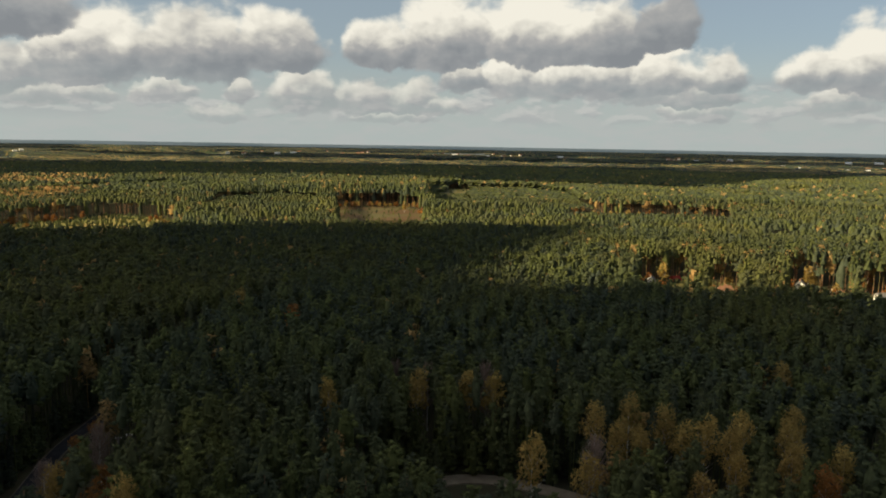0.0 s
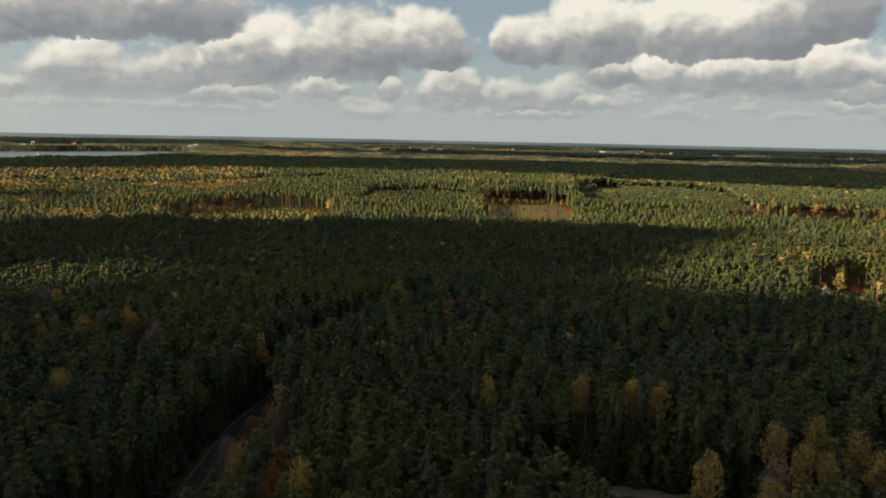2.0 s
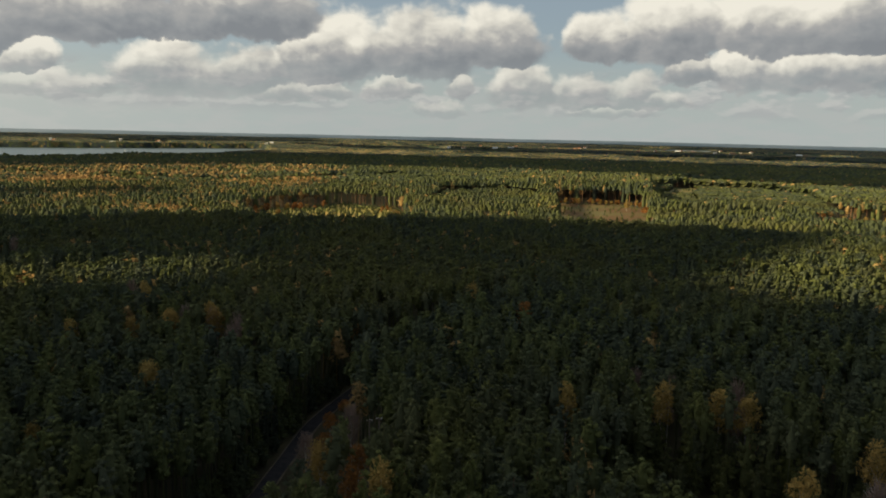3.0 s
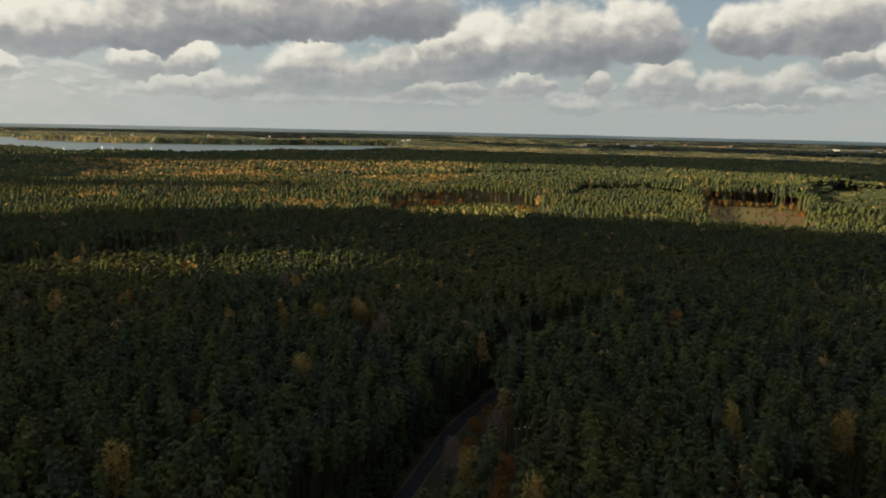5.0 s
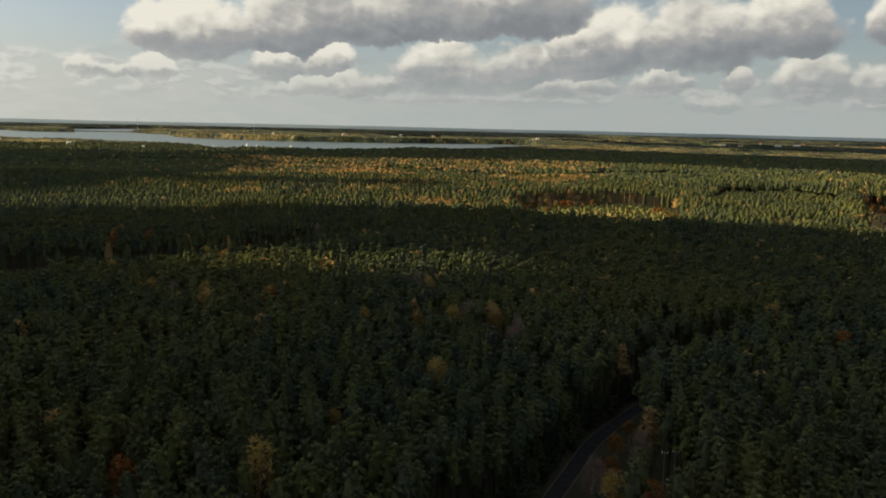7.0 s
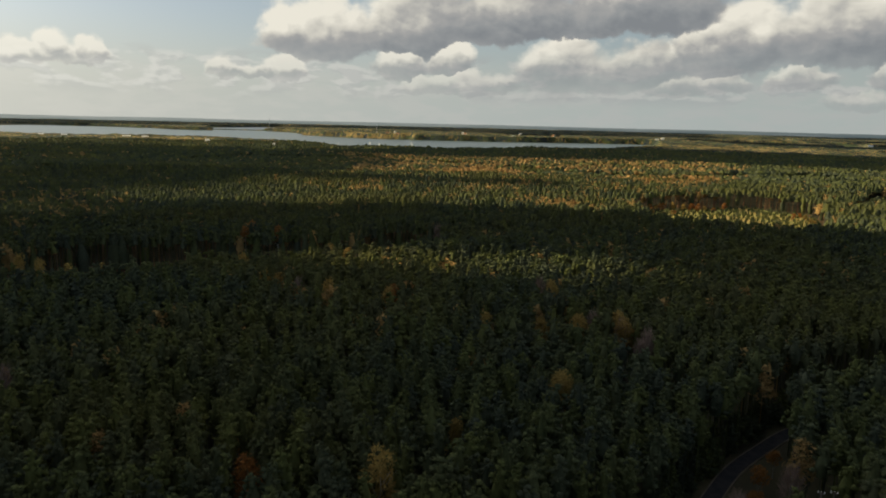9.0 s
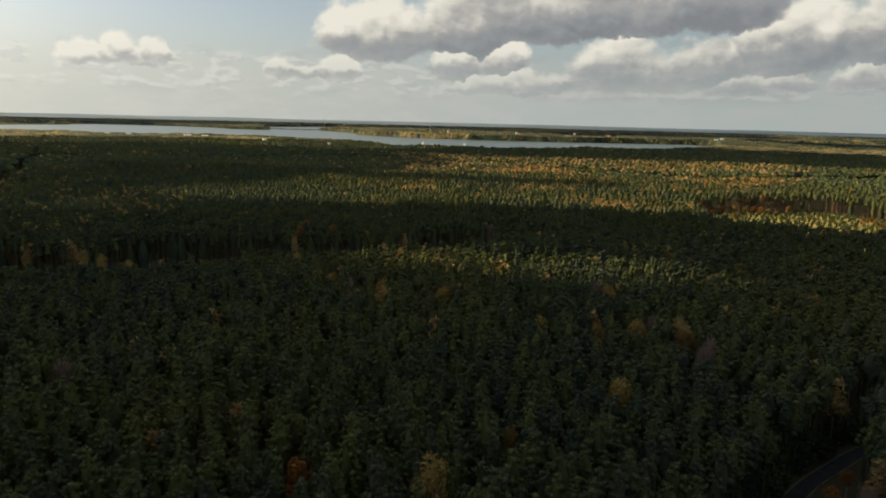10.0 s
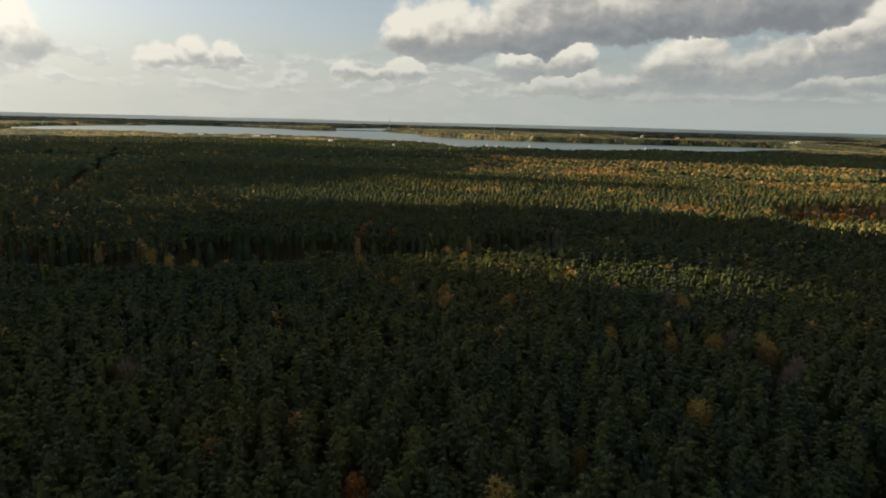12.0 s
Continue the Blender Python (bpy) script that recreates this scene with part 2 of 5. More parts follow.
def leaf_material(name, dark, light, warm, by_object, through_light=0.25, fine=1.4):
    """Needles or leaves: colour varies from tree to tree, clump to clump and inside a clump."""
    m, n, b = material(name, 0.85, 0.04)
    geo = n.add("ShaderNodeNewGeometry")
    if by_object:
        tree = n.add("ShaderNodeObjectInfo").outputs["Random"]
    else:
        tree = n.add("ShaderNodeAttribute", attribute_name="tint").outputs["Fac"]
    at = geo.outputs["Position"]
    c = n.mix(n.math("MULTIPLY_ADD", tree, 0.6, 0.2), dark, light)
    c = n.mix(n.math("MULTIPLY", n.smooth(n.noise(at, 0.012, 3.0), 0.42, 0.68), 0.38), c, warm)
    c = n.mul(1.0, c, n.mix(geo.outputs["Random Per Island"], (0.74, 0.76, 0.74), (1.22, 1.2, 1.18)))
    c = n.mul(0.8, c, n.mix(n.noise(at, fine, 3.0, 0.7), (0.35, 0.38, 0.35), (1.65, 1.6, 1.6)))
    n.put(b.inputs["Base Color"], c)
    bump(n, b, n.noise(at, fine * 2.2, 3.0, 0.7), 0.9, 0.25)
    if through_light:
        t = n.add("ShaderNodeBsdfTranslucent")
        n.put(t.inputs[0], c)
        mixer = n.add("ShaderNodeMixShader")
        mixer.inputs[0].default_value = through_light
        o = m.node_tree.nodes["Material Output"]
        n.put(mixer.inputs[1], b.outputs[0])
        n.put(mixer.inputs[2], t.outputs[0])
        n.put(o.inputs[0], mixer.outputs[0])
    return m


def plain_material(name, a, c, scale, rough=0.85, relief=0.05, spec=0.2, detail=5.0):
    """Two tones at two scales with fine relief."""
    m, n, b = material(name, rough, spec)
    at = n.add("ShaderNodeNewGeometry").outputs["Position"]
    big = n.smooth(n.noise(at, scale, detail), 0.35, 0.65)
    col = n.mix(big, a, c)
    col = n.mul(0.7, col, n.mix(n.noise(at, scale * 12.0, 3.0, 0.7), (0.55, 0.55, 0.55), (1.4, 1.4, 1.4)))
    n.put(b.inputs["Base Color"], col)
    bump(n, b, n.noise(at, scale * 20.0, 3.0), 0.6, relief)
    return m


PINE_D, PINE_L, PINE_W = (0.045, 0.060, 0.063), (0.116, 0.136, 0.038), (0.156, 0.145, 0.038)
GOLD_D, GOLD_L, GOLD_W = (0.22, 0.165, 0.062), (0.40, 0.295, 0.094), (0.37, 0.22, 0.07)
M_NEEDLES = leaf_material("pine_needles", PINE_D, PINE_L, PINE_W, True)
M_WOODS = leaf_material("pine_woods", PINE_D, PINE_L, PINE_W, False)
M_GOLD = leaf_material("autumn_leaves", GOLD_D, GOLD_L, GOLD_W, True, 0.35)
M_GOLDWOODS = leaf_material("autumn_woods", (0.23, 0.165, 0.075), (0.43, 0.30, 0.125), (0.41, 0.22, 0.085), False, 0.35)
M_RUST = leaf_material("rust_leaves", (0.20, 0.10, 0.035), (0.34, 0.16, 0.048), (0.30, 0.12, 0.035), True, 0.35)
M_TWIG = plain_material("bare_twigs", (0.19, 0.135, 0.11), (0.28, 0.21, 0.17), 0.8)
M_PINEBARK = plain_material("pine_bark", (0.13, 0.07, 0.04), (0.22, 0.12, 0.065), 1.5)
M_BIRCHBARK = plain_material("birch_bark", (0.55, 0.52, 0.47), (0.25, 0.23, 0.21), 3.0)
M_FLOOR = plain_material("forest_floor", (0.034, 0.032, 0.018), (0.055, 0.050, 0.024), 0.05)
M_SAND = plain_material("pale_sand", (0.22, 0.18, 0.13), (0.15, 0.12, 0.085), 0.3)
M_GRASS = plain_material("dry_grass", (0.16, 0.13, 0.052), (0.11, 0.115, 0.038), 0.06)
M_HEATH = plain_material("rust_heath", (0.105, 0.062, 0.027), (0.10, 0.090, 0.034), 0.03)
M_GREEN = plain_material("green_meadow", (0.36, 0.27, 0.085), (0.22, 0.24, 0.065), 0.03)
M_ASPHALT = plain_material("asphalt", (0.026, 0.027, 0.031), (0.038, 0.038, 0.041), 0.7, 0.95, 0.01, 0.05)
M_VERGE = plain_material("gravel_verge", (0.13, 0.11, 0.085), (0.085, 0.072, 0.052), 0.6)
M_DIRT = plain_material("brown_dirt", (0.075, 0.060, 0.040), (0.055, 0.045, 0.030), 0.4)
M_PLASTER = plain_material("white_plaster", (0.80, 0.78, 0.73), (0.72, 0.70, 0.65), 0.5)
M_CREAM = plain_material("cream_plaster", (0.70, 0.62, 0.48), (0.62, 0.54, 0.42), 0.5)
M_TILE = plain_material("brown_roof_tiles", (0.22, 0.11, 0.07), (0.28, 0.15, 0.09), 1.2)
M_SLATE = plain_material("grey_roof", (0.16, 0.16, 0.165), (0.22, 0.22, 0.22), 1.2)
M_REDROOF = plain_material("red_roof", (0.30, 0.05, 0.035), (0.24, 0.04, 0.03), 1.2)
M_SHEET = plain_material("pale_sheet_roof", (0.66, 0.67, 0.68), (0.55, 0.56, 0.58), 0.3, 0.5)
M_SAIL = plain_material("white_sailcloth", (0.85, 0.85, 0.84), (0.78, 0.78, 0.78), 0.3)
M_HULL = plain_material("white_hull", (0.78, 0.78, 0.77), (0.7, 0.7, 0.7), 0.4, 0.4)
M_POLE = plain_material("weathered_pole", (0.15, 0.13, 0.11), (0.11, 0.095, 0.08), 1.0)
M_STEEL = plain_material("pale_steel", (0.5, 0.5, 0.5), (0.42, 0.42, 0.42), 1.0, 0.5)
M_CLOUD = plain_material("cloud_white", (0.85, 0.85, 0.85), (0.8, 0.8, 0.8), 0.01)


def glass_material():
    m, n, b = material("window_glass", 0.08, 0.5)
    b.inputs["Base Color"].default_value = (0.03, 0.035, 0.04, 1)
    return m


M_GLASS = glass_material()


def water_material():
    m, n, b = material("lake_water", 0.3, 0.4)
    at = n.add("ShaderNodeNewGeometry").outputs["Position"]
    n.put(b.inputs["Base Color"], n.mix(n.noise(at, 0.004, 4.0), (0.045, 0.080, 0.100), (0.065, 0.100, 0.118)))
    ripples = n.noise(n.vec("MULTIPLY", at, (1.0, 1.0, 1.0)), 0.35, 4.0, 0.6)
    bump(n, b, ripples, 0.3, 0.5)
    return m


M_WATER = water_material()


def canopy_material():
    """Far woods and fields: every crown its own tone, fields where nothing stands."""
    m, n, b = material("far_woods", 0.95, 0.02)
    at = n.add("ShaderNodeNewGeometry").outputs["Position"]
    cells = n.add("ShaderNodeTexVoronoi", voronoi_dimensions="2D")
    n.put(cells.inputs["Vector"], at)
    cells.inputs["Scale"].default_value = 0.16
    one = n.add("ShaderNodeSeparateColor")
    n.put(one.inputs[0], cells.outputs["Color"])
    green = n.mix(one.outputs[0], PINE_D, PINE_L)
    golden = n.mix(one.outputs[1], GOLD_D, GOLD_L)
    grove = n.smooth(n.noise(at, 0.0022, 4.0), 0.50, 0.66)
    far_off = n.vec("LENGTH", n.vec("MULTIPLY", at, (1.0, 1.0, 0.0)))
    belt = n.math("MULTIPLY", n.smooth(far_off, 1540.0, 1640.0), n.smooth(far_off, 2150.0, 1950.0))
    gold = n.math("LESS_THAN", one.outputs[2], n.math("MULTIPLY_ADD", belt, 0.25, n.math("MULTIPLY_ADD", grove, 0.5, n.smooth(far_off, 2200.0, 2500.0, 0.06, 0.20))))
    # far crowns darkened and blued: their own shade and distance haze put into the colour
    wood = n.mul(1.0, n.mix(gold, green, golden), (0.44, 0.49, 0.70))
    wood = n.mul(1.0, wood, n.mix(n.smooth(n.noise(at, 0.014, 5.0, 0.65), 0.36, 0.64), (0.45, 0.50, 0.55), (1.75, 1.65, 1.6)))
    plots = n.add("ShaderNodeTexVoronoi", voronoi_dimensions="2D")
    n.put(plots.inputs["Vector"], n.vec("MULTIPLY", at, (1.0, 1.0, 1.0)))
    plots.inputs["Scale"].default_value = 0.008
    plot = n.add("ShaderNodeSeparateColor")
    n.put(plot.inputs[0], plots.outputs["Color"])
    meadow = n.mix(plot.outputs[0], (0.060, 0.082, 0.045), (0.15, 0.14, 0.095))
    bare = n.add("ShaderNodeAttribute", attribute_name="tint").outputs["Fac"]
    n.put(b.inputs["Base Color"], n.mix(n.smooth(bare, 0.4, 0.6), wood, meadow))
    return m


M_FAR = canopy_material()


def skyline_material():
    """Glowing backdrop: woods, fields and distance haze painted in, brighter towards the sun."""
    m, n, b = material("painted_haze_land", 1.0, 0.0)
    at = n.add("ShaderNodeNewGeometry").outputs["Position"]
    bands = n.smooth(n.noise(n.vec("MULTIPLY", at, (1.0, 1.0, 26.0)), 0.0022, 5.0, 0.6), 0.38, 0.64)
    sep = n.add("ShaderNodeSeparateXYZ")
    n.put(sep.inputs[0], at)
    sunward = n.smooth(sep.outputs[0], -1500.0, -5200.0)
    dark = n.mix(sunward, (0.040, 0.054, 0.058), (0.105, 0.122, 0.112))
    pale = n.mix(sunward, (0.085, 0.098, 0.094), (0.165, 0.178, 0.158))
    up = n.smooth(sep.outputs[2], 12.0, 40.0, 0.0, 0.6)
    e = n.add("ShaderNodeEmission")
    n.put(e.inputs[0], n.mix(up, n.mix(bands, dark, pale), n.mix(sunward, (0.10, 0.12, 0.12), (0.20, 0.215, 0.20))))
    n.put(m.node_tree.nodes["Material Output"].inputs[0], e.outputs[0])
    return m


M_SKYLINE = skyline_material()


# ---------------------------------------------------------------- mesh helpers
def add_mesh(name, verts, faces, mat, tint=None, smooth=False):
    """A mesh from numpy arrays: points, and triangles or quads of one size."""
    me = bpy.data.meshes.new(name)
    verts, faces = np.asarray(verts, np.float32), np.asarray(faces, np.int32)
    k = faces.shape[1]
    me.vertices.add(len(verts))
    me.vertices.foreach_set("co", verts.ravel())
    me.loops.add(faces.size)
    me.loops.foreach_set("vertex_index", faces.ravel())
    me.polygons.add(len(faces))
    me.polygons.foreach_set("loop_start", np.arange(0, faces.size, k, dtype=np.int32))
    me.polygons.foreach_set("use_smooth", np.full(len(faces), smooth))
    me.update(calc_edges=True)
    me.materials.append(mat)
    if tint is not None:
        a = me.attributes.new("tint", "FLOAT", "POINT")
        a.data.foreach_set("value", np.asarray(tint, np.float32))
    return me


def part(name, bm, mat, parent, label=""):
    me = bpy.data.meshes.new(name)
    bm.to_mesh(me)
    bm.free()
    me.materials.append(mat)
    ob = new(name, me)
    ob.parent = parent
    return tagged(ob, label)


def mesh_part(name, me, parent, label=""):
    ob = new(name, me)
    ob.parent = parent
    return tagged(ob, label)


def box(bm, x0, x1, y0, y1, z0, z1):
    m = Matrix.LocRotScale(((x0 + x1) / 2, (y0 + y1) / 2, (z0 + z1) / 2), None, (x1 - x0, y1 - y0, z1 - z0))
    bmesh.ops.create_cube(bm, size=1.0, matrix=m)


def rod(bm, a, b, r0, r1, sides=7):
    a, b = Vector(a), Vector(b)
    m = Matrix.Translation((a + b) / 2) @ (b - a).to_track_quat("Z", "Y").to_matrix().to_4x4()
    bmesh.ops.create_cone(bm, cap_ends=True, segments=sides, radius1=r0, radius2=r1, depth=(b - a).length, matrix=m)


OCTA_V = np.array([(1, 0, 0), (-1, 0, 0), (0, 1, 0), (0, -1, 0), (0, 0, 1), (0, 0, -1)], float)
OCTA_F = np.array([(0, 2, 4), (2, 1, 4), (1, 3, 4), (3, 0, 4), (2, 0, 5), (1, 2, 5), (3, 1, 5), (0, 3, 5)])
PHI = (1 + 5 ** 0.5) / 2
ICO_V = np.array([(-1, PHI, 0), (1, PHI, 0), (-1, -PHI, 0), (1, -PHI, 0), (0, -1, PHI), (0, 1, PHI), (0, -1, -PHI),
                  (0, 1, -PHI), (PHI, 0, -1), (PHI, 0, 1), (-PHI, 0, -1), (-PHI, 0, 1)]) / math.hypot(1, PHI)
ICO_F = np.array([(0, 11, 5), (0, 5, 1), (0, 1, 7), (0, 7, 10), (0, 10, 11), (1, 5, 9), (5, 11, 4), (11, 10, 2),
                  (10, 7, 6), (7, 1, 8), (3, 9, 4), (3, 4, 2), (3, 2, 6), (3, 6, 8), (3, 8, 9), (4, 9, 5), (2, 4, 11),
                  (6, 2, 10), (8, 6, 7), (9, 8, 1)])


def spin(rng):
    q = rng.normal(size=4)
    w_, x, y, z = q / np.linalg.norm(q)
    return np.array([[1 - 2 * (y * y + z * z), 2 * (x * y - z * w_), 2 * (x * z + y * w_)],
                     [2 * (x * y + z * w_), 1 - 2 * (x * x + z * z), 2 * (y * z - x * w_)],
                     [2 * (x * z - y * w_), 2 * (y * z + x * w_), 1 - 2 * (x * x + y * y)]])


def join(pieces):
    vs, fs, k = [], [], 0
    for v, f in pieces:
        vs.append(v)
        fs.append(f + k)
        k += len(v)
    return np.concatenate(vs), np.concatenate(fs)


def pine_profile(h):
    """Half width of a pine crown at h from 0 (lowest bough) to 1 (tip)."""
    if h < 0.35:
        return 0.72 + 0.28 * math.sin(math.pi * h / 0.7)
    return (1 - ((h - 0.35) / 0.65) ** 1.8) ** 0.74


def egg(rng, z0, z1, half, seg, rings, rough=0.14, lean=(0, 0)):
    """The body of a crown: uneven rings closed by a tip."""
    v, f = [], []
    for i in range(rings):
        h = 0.02 + 0.9 * i / (rings - 1)
        for j in range(seg):
            a = 2 * math.pi * (j + 0.5 * (i % 2)) / seg
            r = half * pine_profile(h) * rng.uniform(1 - rough, 1 + rough)
            v.append((r * math.cos(a) + lean[0] * h, r * math.sin(a) + lean[1] * h, z0 + (z1 - z0) * h + rng.normal(0, 0.1)))
    v.append((lean[0], lean[1], z1))
    for i in range(rings - 1):
        for j in range(seg):
            a, b = i * seg + j, i * seg + (j + 1) % seg
            f += [(a, b, b + seg), (a, b + seg, a + seg)]
    k = (rings - 1) * seg
    f += [(k + j, k + (j + 1) % seg, k + seg) for j in range(seg)]
    return np.array(v), np.array(f)


def pads(rng, n, sprays, size, z0, z1, half, lean=(0, 0), core=True, low=0.0):
    """The foliage of a pine: n cushions in uneven whorls round the stem, each a rough core that bristles with sprays of needles."""
    pcs = []
    phase = rng.uniform(0, 6.28)
    for i in range(n):
        h = low + (1 - low) * min(0.97, ((i + rng.random()) / n) ** 0.85)
        a = i * 2.399963 + rng.normal(0, 0.45)
        r = half * pine_profile(h) * (1 + 0.2 * math.sin(2 * a + phase)) * rng.uniform(0.5, 0.86)
        c = np.array([r * math.cos(a) + lean[0] * h, r * math.sin(a) + lean[1] * h, z0 + (z1 - z0) * h])
        s = size * rng.uniform(0.7, 1.3) * (1.12 - 0.45 * h)
        if core:
            v = OCTA_V * rng.uniform(0.7, 1.2, (6, 1)) @ spin(rng)
            pcs.append((v * (s * 0.9, s * 0.9, s * 0.8) + c, OCTA_F))
        if sprays:
            d = rng.normal(size=(sprays, 3)) + (0.75 * math.cos(a), 0.75 * math.sin(a), 0.75)
            d /= np.linalg.norm(d, axis=1)[:, None]
            w_ = np.cross(d, rng.normal(size=(sprays, 3)))
            w_ /= np.linalg.norm(w_, axis=1)[:, None]
            L = s * rng.uniform(0.8, 1.5, sprays)[:, None]
            wd = L * rng.uniform(0.14, 0.28, sprays)[:, None]
            d = d * (1.0, 1.0, 0.7)
            v = np.stack([c + d * L * 0.45 - w_ * wd, c + d * L * 0.6 + w_ * wd, c + d * L * 1.2], 1)
            pcs.append((v.reshape(-1, 3), np.arange(3 * sprays).reshape(sprays, 3)))
    return join(pcs)


def pine_crown(seed, n, sprays, size, z0=10.8, z1=17.4, half=1.9, seg=6, rings=4, heart=0.52, core=True, low=0.0):
    """Crown of a Scots pine: cushions of needles round a dark heart."""
    rng = np.random.default_rng(seed)
    lean = rng.normal(0, 0.28, 2)
    half = half * rng.uniform(0.9, 1.12)
    pcs = [pads(rng, n, sprays, size, z0, z1, half, lean, core, low)]
    if heart:
        pcs.append(egg(rng, z0, z1 - 0.6, half * heart, seg, rings, 0.2, lean))
    return join(pcs)


def broad_crown(seed, flakes, size, z0=6.0, z1=16.0, half=2.6):
    """Crown of a birch or oak: uneven rounded lobes of leaf sprays with gaps between, widest in the upper half."""
    rng = np.random.default_rng(seed)
    n = 11
    lobes = []
    for i in range(n):
        h = 0.22 + 0.66 * (i + rng.random()) / n
        a = i * 2.4 + rng.normal(0, 0.4)
        r = half * 0.62 * math.sin(math.pi * min(1.0, 0.18 + 0.8 * h)) * rng.uniform(0.5, 1.05)
        lobes.append((r * math.cos(a), r * math.sin(a), z0 + (z1 - z0) * h, half * rng.uniform(0.36, 0.56)))
    lo = np.array(lobes)[np.arange(flakes) % n]
    d = rng.normal(size=(flakes, 3)) + (0, 0, 0.25)
    d *= (rng.uniform(0.55, 1.0, flakes) * lo[:, 3] / np.linalg.norm(d, axis=1))[:, None]
    c = lo[:, :3] + d * (1.0, 1.0, 1.15)
    v = c[:, None, :] + rng.normal(0, size, (flakes, 3, 3)) * (1.0, 1.0, 0.9)
    return v.reshape(-1, 3), np.arange(3 * flakes).reshape(flakes, 3)


def prism(a, b, r0, r1, sides=3):
    a, b = np.array(a, float), np.array(b, float)
    d = (b - a) / np.linalg.norm(b - a)
    u = np.cross(d, (0.3, 0.9, 0.1))
    u /= np.linalg.norm(u)
    v = np.cross(d, u)
    ang = np.arange(sides) * 2 * math.pi / sides
    ring = np.cos(ang)[:, None] * u + np.sin(ang)[:, None] * v
    verts = np.concatenate([a + ring * r0, b + ring * r1])
    f = []
    for i in range(sides):
        j = (i + 1) % sides
        f += [(i, j, sides + j), (i, sides + j, sides + i)]
    return verts, np.array(f)


def scatter(templates, pos, wide, tall, rng):
    """Copies of the templates at pos, in one array of points and triangles, with a tint a tree."""
    n = len(pos)
    kind = rng.integers(0, len(templates), n)
    turn = rng.uniform(0, 2 * math.pi, n)
    shade = rng.uniform(0, 1, n)
    vs, fs, ts, k = [], [], [], 0
    for i, (tv, tf) in enumerate(templates):
        sel = np.nonzero(kind == i)[0]
        if not len(sel):
            continue
        c, s = np.cos(turn[sel])[:, None], np.sin(turn[sel])[:, None]
        x = (tv[None, :, 0] * c - tv[None, :, 1] * s) * wide[sel][:, None] + pos[sel][:, 0:1]
        y = (tv[None, :, 0] * s + tv[None, :, 1] * c) * wide[sel][:, None] + pos[sel][:, 1:2]
        z = tv[None, :, 2] * tall[sel][:, None] + pos[sel][:, 2:3]
        m = len(tv)
        vs.append(np.stack([x, y, z], -1).reshape(-1, 3))
        fs.append((tf[None] + (np.arange(len(sel)) * m)[:, None, None]).reshape(-1, 3) + k)
        ts.append(np.repeat(shade[sel], m))
        k += m * len(sel)
    return np.concatenate(vs), np.concatenate(fs), np.concatenate(ts)


# ---------------------------------------------------------------- the plan
def inside(x, y, poly):
    """Which of the points lie in the polygon."""
    r = np.zeros(np.shape(x), bool)
    for (ax, ay), (bx, by) in zip(poly, poly[1:] + poly[:1]):
        cross = ((ay > y) != (by > y)) & (x < (bx - ax) * (y - ay) / ((by - ay) or 1e-9) + ax)
        r ^= cross
    return r


def near_line(x, y, line, width):
    """Which of the points lie within width of the line."""
    r = np.zeros(np.shape(x), bool)
    for (ax, ay), (bx, by) in zip(line, line[1:]):
        dx, dy = bx - ax, by - ay
        t = np.clip(((x - ax) * dx + (y - ay) * dy) / (dx * dx + dy * dy), 0, 1)
        r |= np.hypot(x - ax - t * dx, y - ay - t * dy) < width
    return r


def polar(az, r):
    return (-math.sin(radians(az)) * r, math.cos(radians(az)) * r)


ROAD = [(-78, 20), (-69, 70), (-67, 100), (-69, 118), (-72, 138), (-72, 152), (-71, 166), (-67, 184), (-60, 204), (-48, 228)]
SANDPATH = [(-14, 112), (-4, 122), (7, 128), (18, 126), (30, 119), (44, 108), (58, 92)]
GAP_WEST = [(-330, 15), (-278, 44), (-266, 68), (-251, 93), (-245, 130), (-233, 169), (-230, 205), (-246, 243), (-266, 232), (-270, 192),
            (-288, 160), (-314, 118), (-310, 78), (-345, 42)]
ROAD_CUT = [(-56, 45), (-51.5, 72), (-52.5, 98), (-58, 124), (-65, 148), (-70, 152), (-72, 138), (-69, 110), (-69, 70), (-73, 50)]
SAND_CUT = [(0, 97), (23, 93), (31, 114), (26, 124), (8, 130), (-4, 124)]
DIAGONAL = [(-380, 40), (-488, 71), (-637, 117), (-953, 208), (-1120, 256)]
CLEAR_WEST = [(-226, 380), (-192, 366), (-166, 368), (-146, 388), (-141, 408), (-183, 535), (-197, 567), (-220, 579), (-256, 592), (-267, 561),
              (-281, 537), (-297, 500), (-287, 479)]
CLEAR_MID = [(-58, 462), (-18, 446), (0, 468), (0, 600), (2, 665), (-28, 715), (-84, 690)]
STRIP = [(18, 850), (58, 872), (58, 990), (32, 1000)]
STRIP_EAST = [(104, 545), (222, 520), (270, 640), (130, 664)]
STRIP_FAR = [(60, 1180), (190, 1150), (200, 1210), (60, 1240)]
YARD = [(73, 248), (97, 237), (126, 240), (149, 222), (168, 233), (198, 300), (172, 322), (120, 335), (92, 330)]
